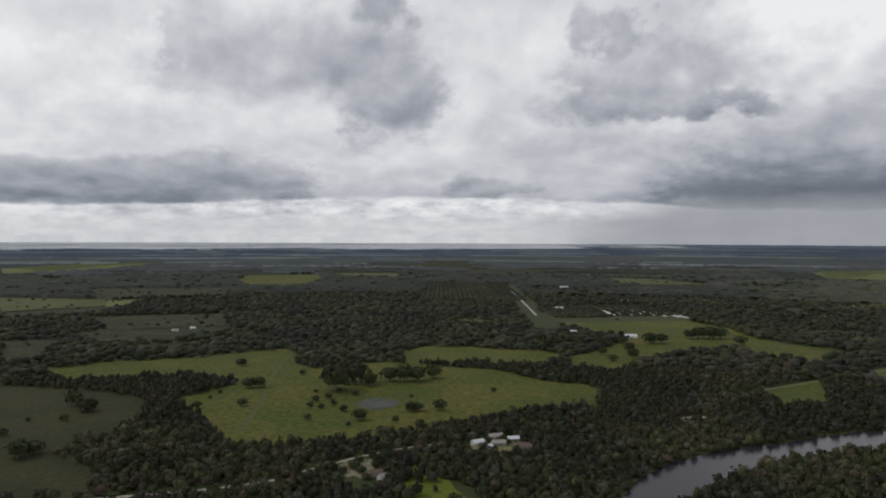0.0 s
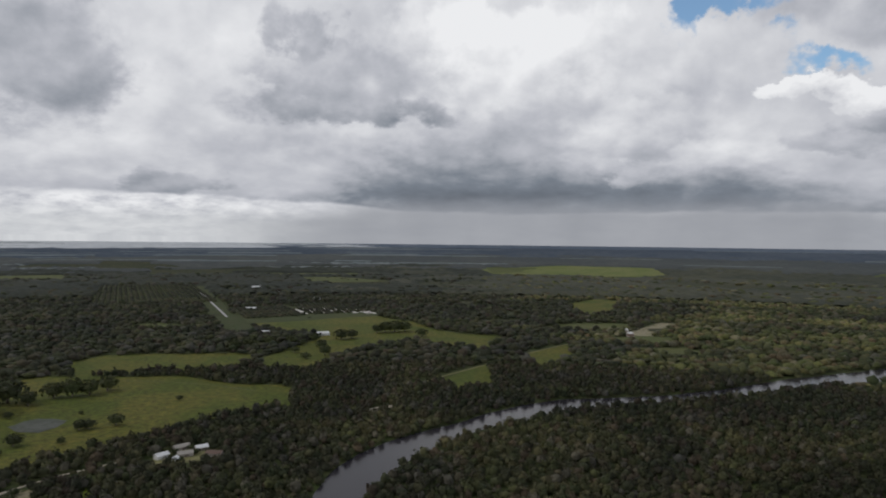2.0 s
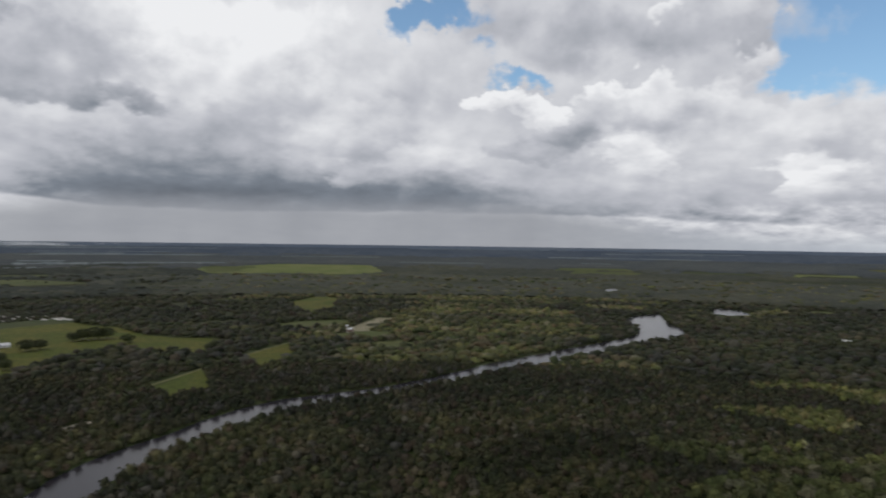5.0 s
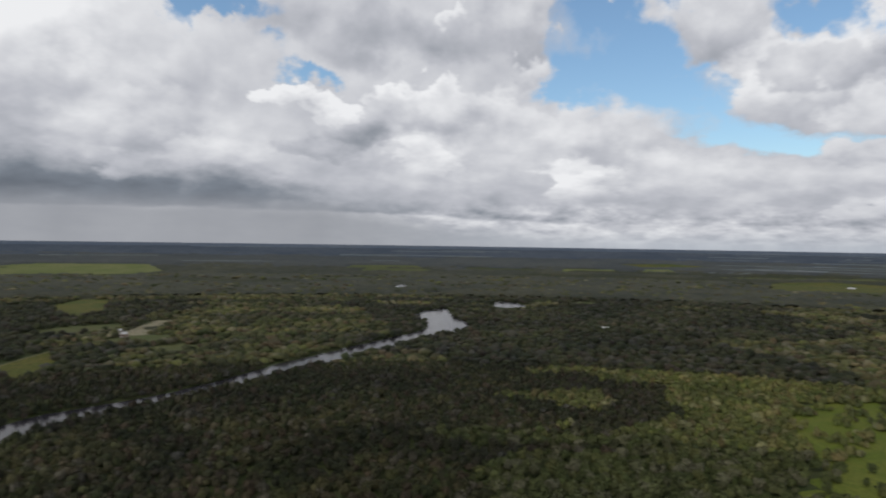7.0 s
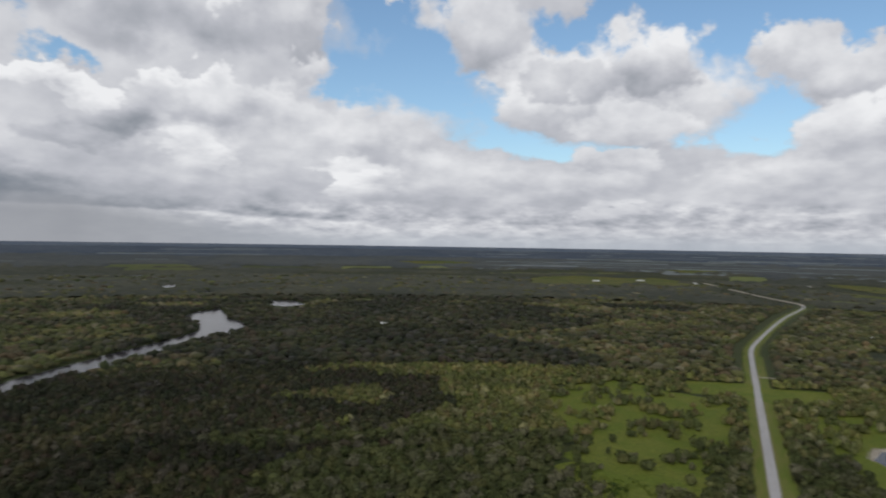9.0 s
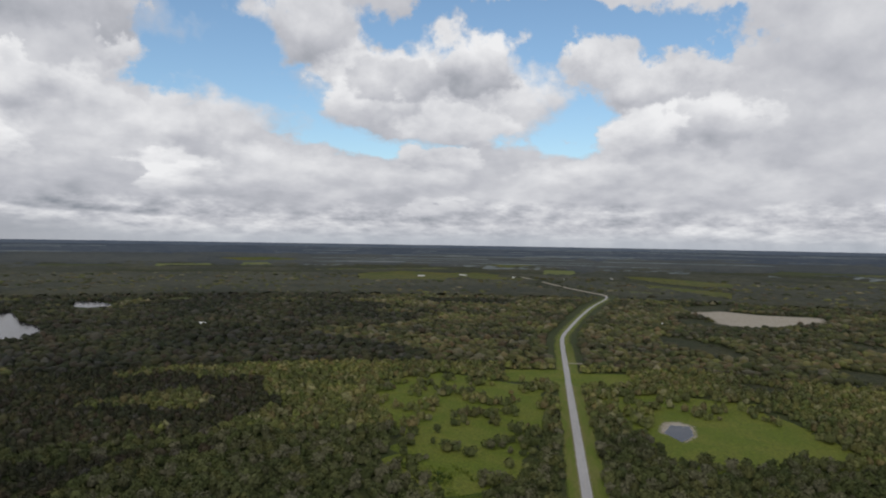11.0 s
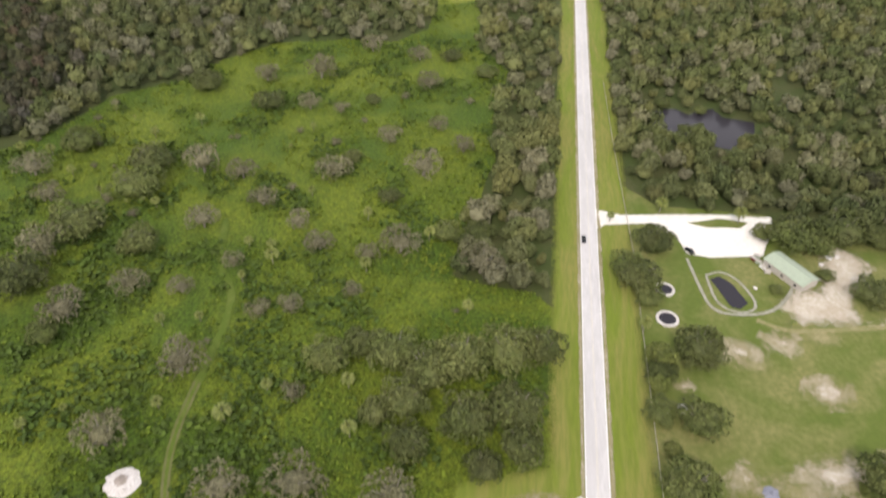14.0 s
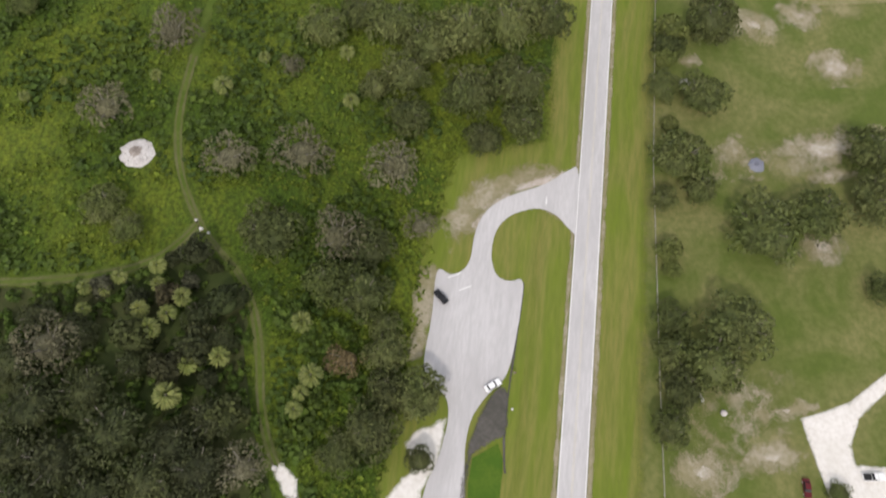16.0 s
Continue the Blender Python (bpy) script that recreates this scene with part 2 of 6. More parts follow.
# shafts of falling rain below the dark foot
across = WT.nodes.new("ShaderNodeCombineXYZ")
WT.links.new(azimuth, across.inputs[0])
WT.links.new(calc(WT, "MULTIPLY", height, 0.12), across.inputs[1])
shafts = smooth(WT, grain(WT, across.outputs[0], 0.16, 2.0, 0.5), 0.35, 0.75)
wet = calc(WT, "MULTIPLY", smooth(WT, azimuth, 10.0, 20.0), calc(WT, "SUBTRACT", 1.0, smooth(WT, azimuth, 62.0, 70.0)))
shafts = calc(WT, "MULTIPLY", calc(WT, "MULTIPLY", shafts, wet), calc(WT, "MULTIPLY", calc(WT, "SUBTRACT", 1.0, under), 0.28))
seen = blend(WT, shafts, seen, (0.25, 0.265, 0.30, 1))
back = node(WT, "ShaderNodeBackground", Strength=1.0)
WT.links.new(seen, back.inputs[0])
WT.links.new(back.outputs[0], WT.nodes.new("ShaderNodeOutputWorld").inputs[0])

sun = new("sun", bpy.data.lights.new("sun", "SUN"))
sun.data.energy, sun.data.angle, sun.data.color = 0.85, radians(4), (1.0, 0.95, 0.88)
a, e = radians(SUN_AZ), radians(SUN_EL)
sun.matrix_world = look((math.sin(a) * math.cos(e) * 900, math.cos(a) * math.cos(e) * 900, math.sin(e) * 900), (0, 0, 0))


# ---- materials ----
def surface(name, colors, scales, rough=0.9, bump=0.0, bump_scale=1.0, island=0.0, thing=0.0, metal=0.0, spec=0.3, stretch=None, kinds=(), speckle=0.0, fade=0.0, deep=0.65, holes=1.3, sun_mottle=0.0):
    """Two or three colours mixed by a coarse and a fine noise at true size, with relief. island, thing: brightness varied piece by piece."""
    m = bpy.data.materials.new(name)
    m.use_nodes = True
    t = m.node_tree
    b = t.nodes["Principled BSDF"]
    b.inputs["Roughness"].default_value, b.inputs["Metallic"].default_value = rough, metal
    b.inputs["Specular IOR Level"].default_value = spec
    pos = t.nodes.new("ShaderNodeNewGeometry").outputs["Position"]
    if stretch:
        mp = node(t, "ShaderNodeMapping")
        mp.vector_type = "TEXTURE"
        mp.inputs["Rotation"].default_value, mp.inputs["Scale"].default_value = (0, 0, radians(stretch[0])), stretch[1]
        t.links.new(pos, mp.inputs[0])
        pos = mp.outputs[0]
    cs = [(*c, 1) for c in colors]
    coarse = smooth(t, grain(t, pos, scales[0], 6, 0.6, 0.6), 0.36, 0.64)
    fine = smooth(t, grain(t, pos, scales[1], 8, 0.65), 0.32, 0.68)
    col = blend(t, coarse, cs[0], cs[1])
    col = blend(t, calc(t, "MULTIPLY", fine, 0.6), col, cs[-1])
    if speckle:
        spots_of = t.nodes.new("ShaderNodeVectorMath")
        spots_of.operation = "SCALE"
        t.links.new(col, spots_of.inputs[0])
        t.links.new(calc(t, "MULTIPLY_ADD", smooth(t, grain(t, pos, speckle, 4, 0.7), 0.30, 0.70), 2 * deep, 1 - deep), spots_of.inputs["Scale"])
        col = spots_of.outputs[0]
    if kinds:
        pick = t.nodes.new("ShaderNodeValToRGB")
        pick.color_ramp.interpolation = "CONSTANT"
        of_tree = t.nodes.new("ShaderNodeAttribute")
        of_tree.attribute_name = "kind"
        t.links.new(of_tree.outputs["Fac"], pick.inputs[0])
        for i, c in enumerate(kinds):
            e = pick.color_ramp.elements.new(i / len(kinds))
            e.color = (*c, 1)
        pick.color_ramp.elements.remove(pick.color_ramp.elements[-1])
        col = blend(t, 0.66, col, pick.outputs[0])
    if sun_mottle:
        # brighter yellow and darker patches in the colour imitate broken sunlight
        lit_part = smooth(t, grain(t, t.nodes.new("ShaderNodeNewGeometry").outputs["Position"], 0.0055, 4, 0.6, 0.8), 0.36, 0.66)
        tint = t.nodes.new("ShaderNodeMix")
        tint.data_type, tint.blend_type = "RGBA", "MULTIPLY"
        tint.inputs[0].default_value = 1.0
        t.links.new(col, tint.inputs[6])
        t.links.new(blend(t, lit_part, (1 - sun_mottle * 0.6, 1 - sun_mottle * 0.55, 1 - sun_mottle * 0.5, 1), (1 + sun_mottle * 1.05, 1 + sun_mottle * 0.9, 1 + sun_mottle * 0.45, 1)), tint.inputs[7])
        col = tint.outputs[2]
    vary = None
    if island:
        vary = calc(t, "MULTIPLY_ADD", t.nodes.new("ShaderNodeNewGeometry").outputs["Random Per Island"], 2 * island, 1 - island)
    if thing:
        v = calc(t, "MULTIPLY_ADD", t.nodes.new("ShaderNodeObjectInfo").outputs["Random"], 2 * thing, 1 - thing)
        vary = v if vary is None else calc(t, "MULTIPLY", vary, v)
    if vary is not None:
        mul = t.nodes.new("ShaderNodeVectorMath")
        mul.operation = "SCALE"
        t.links.new(col, mul.inputs[0])
        t.links.new(vary, mul.inputs["Scale"])
        col = mul.outputs[0]
    t.links.new(col, b.inputs["Base Color"])
    if bump:
        bn = node(t, "ShaderNodeBump", Strength=1.0, Distance=bump)
        t.links.new(grain(t, pos, bump_scale, 6, 0.7), bn.inputs["Height"])
        t.links.new(bn.outputs[0], b.inputs["Normal"])
    if fade:
        # thins out raggedly towards the rim of the patch
        rim = t.nodes.new("ShaderNodeAttribute")
        rim.attribute_name = "rim"
        ground_pos = t.nodes.new("ShaderNodeNewGeometry").outputs["Position"]
        thick = calc(t, "MULTIPLY_ADD", calc(t, "SUBTRACT", grain(t, ground_pos, fade, 7, 0.65), 0.5), holes, rim.outputs["Fac"])
        mix = t.nodes.new("ShaderNodeMixShader")
        thick = calc(t, "MULTIPLY_ADD", calc(t, "SUBTRACT", grain(t, ground_pos, 4.0, 4, 0.8), 0.5), 3.4, thick)
        t.links.new(smooth(t, thick, 0.27, 0.31), mix.inputs[0])
        t.links.new(t.nodes.new("ShaderNodeBsdfTransparent").outputs[0], mix.inputs[1])
        t.links.new(b.outputs[0], mix.inputs[2])
        t.links.new(mix.outputs[0], t.nodes["Material Output"].inputs[0])
    return m


def plain(name, color, rough=0.6, metal=0.0):
    return surface(name, [color, tuple(c * 0.88 for c in color), tuple(c * 1.06 for c in color)], (0.7, 9.0), rough, 0.004, 20.0, metal=metal)


FLOOR = surface("forest_floor", [(0.044, 0.062, 0.014), (0.064, 0.066, 0.024), (0.032, 0.048, 0.011)], (0.05, 0.6), 0.95, 0.3, 0.7)
MEADOW_M = surface("meadow_grass", [(0.052, 0.090, 0.007), (0.122, 0.152, 0.012), (0.042, 0.078, 0.007)], (0.022, 0.3), 0.95, 0.8, 0.9, speckle=0.85, deep=0.48)
LAWN = surface("mown_grass", [(0.088, 0.12, 0.02), (0.185, 0.176, 0.066), (0.072, 0.1, 0.016)], (0.045, 0.5), 0.95, 0.05, 3.0)
VERGE = surface("verge_grass", [(0.130, 0.172, 0.018), (0.196, 0.186, 0.050), (0.100, 0.132, 0.018)], (0.12, 0.9), 0.95, 0.06, 3.0, fade=0.3, stretch=(-14.1, (7, 1, 1)))
# FIELD and FIELD_DARK hold a little extra blue in imitation of haze
FIELD = surface("pasture_grass", [(0.074, 0.092, 0.010), (0.136, 0.118, 0.020), (0.056, 0.076, 0.008)], (0.010, 0.09), 0.95, 0.4, 0.4, speckle=0.16, deep=0.42)
# rough grass with a patch of sunlight put into its brighter colour
SUNLIT_GRASS = surface("sunlit_rough_grass", [(0.124, 0.164, 0.014), (0.178, 0.190, 0.028), (0.082, 0.116, 0.011)], (0.02, 0.2), 0.95, 0.5, 0.6, speckle=0.4, deep=0.4)
# pasture colour darkened to imitate cloud shade on the western fields
FIELD_SHADED = surface("shaded_pasture", [(0.030, 0.035, 0.008), (0.056, 0.048, 0.012), (0.024, 0.029, 0.006)], (0.012, 0.09), 0.95, 0.4, 0.4, speckle=0.25, deep=0.35)
FAR_FIELD = surface("distant_pasture", [(0.082, 0.100, 0.026), (0.118, 0.120, 0.042), (0.064, 0.080, 0.022)], (0.006, 0.04), 0.95)
FIELD_DARK = surface("rough_pasture", [(0.032, 0.040, 0.013), (0.056, 0.054, 0.020), (0.022, 0.029, 0.011)], (0.012, 0.10), 0.95, 0.5, 0.3, speckle=0.12, deep=0.6)
# paler pasture colour, which also stands in for sun on far fields
FIELD_PALE = surface("pale_pasture", [(0.14, 0.165, 0.045), (0.19, 0.195, 0.07), (0.10, 0.13, 0.03)], (0.008, 0.06), 0.95)
# aerial haze is put into these base colours: bluer, then paler, with distance
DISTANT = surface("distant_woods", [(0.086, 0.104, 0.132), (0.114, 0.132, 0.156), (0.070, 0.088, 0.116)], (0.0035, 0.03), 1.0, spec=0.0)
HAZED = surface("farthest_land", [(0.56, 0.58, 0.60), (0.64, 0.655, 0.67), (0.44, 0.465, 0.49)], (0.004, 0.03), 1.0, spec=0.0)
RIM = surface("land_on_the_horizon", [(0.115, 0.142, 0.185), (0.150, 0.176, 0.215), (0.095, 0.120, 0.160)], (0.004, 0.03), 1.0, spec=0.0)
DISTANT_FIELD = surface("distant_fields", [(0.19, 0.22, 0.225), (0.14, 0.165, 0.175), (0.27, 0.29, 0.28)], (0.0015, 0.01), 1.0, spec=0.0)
ASPHALT = surface("old_pale_asphalt", [(0.45, 0.435, 0.435), (0.52, 0.505, 0.505), (0.39, 0.38, 0.375)], (0.15, 1.3), 0.9, 0.01, 8.0, stretch=(-14.1, (6, 1, 1)))
SHELL = surface("crushed_shell", [(0.666, 0.639, 0.593), (0.740, 0.712, 0.675), (0.555, 0.517, 0.463)], (0.08, 0.9), 0.95, 0.03, 5.0, fade=1.2)
SAND = surface("bare_sand", [(0.400, 0.344, 0.280), (0.496, 0.448, 0.392), (0.288, 0.256, 0.160)], (0.12, 0.7), 0.95, 0.03, 2.0, fade=0.25, holes=2.4)
PINK_SAND = surface("pinkish_sand", [(0.46, 0.40, 0.35), (0.55, 0.49, 0.45), (0.36, 0.31, 0.24)], (0.15, 1.0), 0.95, 0.02, 3.0, fade=0.3, holes=1.8)
SPARSE = surface("sandy_thin_grass", [(0.24, 0.210, 0.120), (0.36, 0.315, 0.24), (0.165, 0.158, 0.065)], (0.10, 0.8), 0.95, 0.02, 3.0, fade=0.16, holes=3.2)
TRACK = surface("worn_track", [(0.098, 0.109, 0.029), (0.133, 0.127, 0.058), (0.072, 0.087, 0.021)], (0.2, 1.2), 0.95, 0.03, 3.0, fade=0.6)
GROVE = surface("grove_soil", [(0.050, 0.066, 0.020), (0.070, 0.078, 0.026), (0.040, 0.054, 0.016)], (0.01, 0.08), 0.95)
GRAVEL = surface("grey_gravel", [(0.26, 0.25, 0.20), (0.34, 0.33, 0.28), (0.19, 0.19, 0.13)], (0.3, 1.5), 0.95, 0.03, 4.0, fade=0.5)
DIRT = surface("worn_earth", [(0.20, 0.19, 0.08), (0.28, 0.24, 0.13), (0.13, 0.15, 0.05)], (0.2, 1.1), 0.95, 0.04, 3.0, fade=0.45)
WET = surface("dark_mulch", [(0.075, 0.07, 0.06), (0.11, 0.10, 0.09), (0.05, 0.05, 0.04)], (0.2, 1.0), 0.8, 0.05, 3.0, fade=0.6)
PAINT = plain("road_paint", (0.78, 0.78, 0.76), 0.7)
YELLOW = plain("yellow_road_paint", (0.56, 0.52, 0.42), 0.7)
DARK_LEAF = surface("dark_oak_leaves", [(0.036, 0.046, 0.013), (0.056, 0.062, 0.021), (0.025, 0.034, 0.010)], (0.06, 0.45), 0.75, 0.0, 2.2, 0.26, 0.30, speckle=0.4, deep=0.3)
RUSSET_LEAF = surface("russet_leaves", [(0.150, 0.110, 0.050), (0.190, 0.140, 0.075), (0.100, 0.080, 0.036)], (0.1, 0.6), 0.8, 0.0, 2.2, 0.24, 0.1)
LEAF = [surface("oak_leaves", [(0.070, 0.088, 0.021), (0.108, 0.118, 0.038), (0.046, 0.061, 0.014)], (0.06, 0.45), 0.75, 0.0, 2.2, 0.26, 0.30, speckle=0.4, deep=0.3),
        surface("mossy_grey_twigs", [(0.126, 0.119, 0.066), (0.182, 0.168, 0.106), (0.076, 0.078, 0.036)], (0.05, 0.5), 0.9, 0.0, 2.5, 0.24, 0.15),
        surface("palm_fronds", [(0.13, 0.155, 0.035), (0.185, 0.195, 0.055), (0.08, 0.110, 0.02)], (0.2, 1.2), 0.6, 0.0, 1.0, 0.25, 0.12),
        surface("yellowish_leaves", [(0.088, 0.106, 0.022), (0.116, 0.126, 0.032), (0.062, 0.078, 0.018)], (0.1, 0.6), 0.75, 0.1, 2.2, 0.28, 0.15)]
WOOD_KINDS = [(0.076, 0.072, 0.024), (0.056, 0.062, 0.023), (0.108, 0.092, 0.048), (0.064, 0.058, 0.026), (0.045, 0.052, 0.021), (0.100, 0.098, 0.036), (0.090, 0.064, 0.036),
              (0.062, 0.070, 0.024), (0.130, 0.122, 0.078), (0.046, 0.056, 0.018), (0.034, 0.050, 0.014), (0.080, 0.092, 0.026), (0.054, 0.060, 0.026)]
NEAR_KINDS = [(0.100, 0.112, 0.048), (0.060, 0.078, 0.024), (0.135, 0.132, 0.082), (0.082, 0.098, 0.034), (0.045, 0.064, 0.020), (0.115, 0.126, 0.046), (0.090, 0.092, 0.050), (0.070, 0.086, 0.030),
              (0.150, 0.142, 0.098), (0.052, 0.070, 0.022), (0.105, 0.108, 0.036)]
NEARCANOPY = surface("oak_canopy", [(0.084, 0.096, 0.032), (0.110, 0.112, 0.048), (0.060, 0.074, 0.024)], (0.02, 0.25), 0.85, 0.15, 2.0, 0.30, kinds=NEAR_KINDS, sun_mottle=0.16)
DARKOAKS = surface("dark_oak_canopy", [(0.043, 0.051, 0.013), (0.063, 0.065, 0.020), (0.031, 0.039, 0.009)], (0.02, 0.25), 0.85, 0.15, 2.0, 0.35, kinds=[(c[0] * 0.62, c[1] * 0.66, c[2] * 0.66) for c in WOOD_KINDS])
# canopy copies, darker or paler by direction, stand in for cloud shade and sun
FRONTCANOPY = surface("riverside_canopy", [(0.043, 0.047, 0.022), (0.066, 0.059, 0.032), (0.029, 0.034, 0.018)], (0.02, 0.25), 0.85, 0.3, 1.2, 0.30, kinds=[(c[0] * 0.68, c[1] * 0.68, c[2] * 0.94) for c in WOOD_KINDS], sun_mottle=0.5)
SUNCANOPY = surface("sunlit_scrub_canopy", [(0.140, 0.152, 0.050), (0.184, 0.175, 0.074), (0.106, 0.121, 0.040)], (0.02, 0.25), 0.85, 0.8, 0.9, 0.30, kinds=[(c[0] * 1.65, c[1] * 1.72, c[2] * 1.5) for c in WOOD_KINDS], speckle=0.7, sun_mottle=0.36)
# raised blue in FRONTCANOPY, CANOPY and FARCANOPY imitates distance haze
CANOPY = surface("woodland_canopy", [(0.038, 0.045, 0.021), (0.062, 0.056, 0.029), (0.026, 0.032, 0.017)], (0.006, 0.12), 0.85, 1.0, 0.9, 0.30, kinds=[(c[0] * 0.70, c[1] * 0.70, c[2] * 0.98) for c in WOOD_KINDS], speckle=0.6, sun_mottle=0.36)
FARCANOPY = surface("far_canopy", [(0.032, 0.037, 0.022), (0.056, 0.054, 0.028), (0.022, 0.028, 0.017)], (0.004, 0.06), 0.9, 1.5, 0.3, 0.28, kinds=[(c[0] * 0.58, c[1] * 0.60, c[2] * 0.86) for c in WOOD_KINDS], speckle=0.25, sun_mottle=0.36)
LITCANOPY = surface("sunlit_far_canopy", [(0.060, 0.063, 0.032), (0.088, 0.082, 0.041), (0.043, 0.048, 0.027)], (0.0022, 0.05), 0.9, 1.2, 0.3, 0.25, kinds=[(c[0] * 1.25, c[1] * 1.25, c[2] * 1.4) for c in WOOD_KINDS], speckle=0.25, deep=0.5, sun_mottle=0.5)
# far canopy tinted blue as if seen through haze
HAZEWOODS = surface("haze_blue_canopy", [(0.062, 0.071, 0.072), (0.088, 0.094, 0.086), (0.050, 0.060, 0.064)], (0.003, 0.03), 0.95, 3.0, 0.08)
# far roof of crowns, its colour raised to imitate sun and haze
ROOF = surface("horizon_canopy", [(0.056, 0.061, 0.042), (0.088, 0.088, 0.054), (0.042, 0.048, 0.038)], (0.003, 0.03), 0.95, 3.0, 0.08)
# the same roof darkened in colour for cloud shade on the western plain
SHADEDPLAIN = surface("shaded_far_woods", [(0.030, 0.036, 0.026), (0.048, 0.052, 0.034), (0.023, 0.029, 0.023)], (0.003, 0.03), 0.95, 3.0, 0.08)
BARK = surface("grey_bark", [(0.16, 0.14, 0.11), (0.22, 0.20, 0.17), (0.10, 0.09, 0.07)], (0.5, 4.0), 0.9, 0.02, 9.0)
WEED = surface("tall_weeds", [(0.088, 0.130, 0.010), (0.130, 0.160, 0.014), (0.058, 0.096, 0.007)], (0.03, 0.6), 0.8, 0.0, 1.0, 0.45)
BRAMBLE = surface("dark_brambles", [(0.046, 0.080, 0.009), (0.068, 0.100, 0.012), (0.032, 0.058, 0.007)], (0.06, 0.7), 0.8, 0.0, 1.0, 0.40)
WHITE = plain("white_sheet_metal", (0.78, 0.78, 0.78), 0.45)
GREEN_ROOF = plain("pale_green_roof", (0.30, 0.35, 0.27), 0.6)
GREY_WALL = plain("weathered_wall", (0.40, 0.37, 0.33), 0.8)
DARKROOF = plain("brown_roof", (0.16, 0.11, 0.09), 0.8)
GLASS = plain("dark_glass", (0.02, 0.022, 0.025), 0.08)
TYRE = plain("tyre_rubber", (0.02, 0.02, 0.02), 0.85)
STONE = surface("pale_ash_and_rubble", [(0.55, 0.52, 0.50), (0.68, 0.66, 0.64), (0.35, 0.31, 0.29)], (0.4, 2.0), 0.95, 0.08, 3.0)
WOOD = surface("fence_wood", [(0.33, 0.30, 0.26), (0.42, 0.39, 0.35), (0.24, 0.22, 0.19)], (0.5, 6.0), 0.9)

WATER = bpy.data.materials.new("dark_river_water")
WATER.use_nodes = True
t = WATER.node_tree
b = t.nodes["Principled BSDF"]
b.inputs["Base Color"].default_value, b.inputs["Roughness"].default_value = (0.030, 0.028, 0.034, 1), 0.18
b.inputs["IOR"].default_value = 1.22
bn = node(t, "ShaderNodeBump", Strength=0.2, Distance=0.12)
pos = t.nodes.new("ShaderNodeNewGeometry").outputs["Position"]
t.links.new(grain(t, pos, 0.35, 4, 0.6), bn.inputs["Height"])
t.links.new(bn.outputs[0], b.inputs["Normal"])

MUD = surface("muddy_shallows", [(0.070, 0.076, 0.066), (0.115, 0.116, 0.108), (0.045, 0.055, 0.026)], (0.05, 0.3), 0.75, 0.03, 1.0)

# ---- building helpers ----
from mathutils.geometry import delaunay_2d_cdt

FLAT_END, LAST, REACH = 3600.0, 4880.0, 40000.0


def far(x, y, z=0.0):
    """The plain is flat to 3.6 km; the distance past that is gathered on a rim that climbs to the horizon."""
    d = math.hypot(x, y)
    if d <= FLAT_END:
        return Vector((x, y, z))
    d = min(d, REACH)
    drop = HEIGHT / d + d / 1.48e7
    near = FLAT_END + (LAST - FLAT_END) * (1 - FLAT_END / d) / (1 - FLAT_END / REACH)
    k = near / math.hypot(x, y)
    return Vector((x * k, y * k, HEIGHT - near * drop + z))


def link_mesh(name, verts, faces, material, smooth_faces=False):
    """One mesh object from numpy arrays; faces all have the same number of corners."""
    verts, faces = np.asarray(verts, np.float32), np.asarray(faces, np.int32)
    me = bpy.data.meshes.new(name)
    me.vertices.add(len(verts))
    me.vertices.foreach_set("co", verts.ravel())
    n = faces.shape[1]
    me.loops.add(faces.size)
    me.loops.foreach_set("vertex_index", faces.ravel())
    me.polygons.add(len(faces))
    me.polygons.foreach_set("loop_start", np.arange(0, faces.size, n, dtype=np.int32))
    me.polygons.foreach_set("loop_total", np.full(len(faces), n, np.int32))
    if smooth_faces:
        me.polygons.foreach_set("use_smooth", np.ones(len(faces), bool))
    me.materials.append(material)
    me.update(calc_edges=True)
    return new(name, me)


def part(name, bm, material, parent=None, label=""):
    me = bpy.data.meshes.new(name)
    bm.to_mesh(me)
    bm.free()
    me.materials.append(material)
    ob = new(name, me)
    if parent:
        ob.parent = parent
    return tagged(ob, label)


def box(x0, x1, y0, y1, z0, z1, bevel=0.0, bm=None):
    bm = bm or bmesh.new()
    made = bmesh.ops.create_cube(bm, size=1)["verts"]
    for v in made:
        v.co = Vector(((x0, x1)[v.co.x > 0], (y0, y1)[v.co.y > 0], (z0, z1)[v.co.z > 0]))
    if bevel:
        bmesh.ops.bevel(bm, geom=list({e for v in made for e in v.link_edges}), offset=bevel, segments=2, affect="EDGES")
    return bm


def inside(px, py, poly):
    """Which of the points lie in the polygon."""
    hit = np.zeros(len(px), bool)
    for (x0, y0), (x1, y1) in zip(poly, poly[1:] + poly[:1]):
        cross = ((y0 > py) != (y1 > py)) & (px < (x1 - x0) * (py - y0) / ((y1 - y0) or 1e-9) + x0)
        hit ^= cross
    return hit


def ragged(pts, step, rough):
    """The outline with more corners, and a natural wobble."""
    out = []
    for (x0, y0), (x1, y1) in zip(pts, pts[1:] + pts[:1]):
        n = max(1, int(math.hypot(x1 - x0, y1 - y0) / step))
        for i in range(n):
            x, y = x0 + (x1 - x0) * i / n, y0 + (y1 - y0) * i / n
            w = noise.noise_vector((x / step / 2.3, y / step / 2.3, 3.0)) * rough + noise.noise_vector((x / step / 9, y / step / 9, 8.0)) * rough
            out.append((x + w.x, y + w.y))
    return out


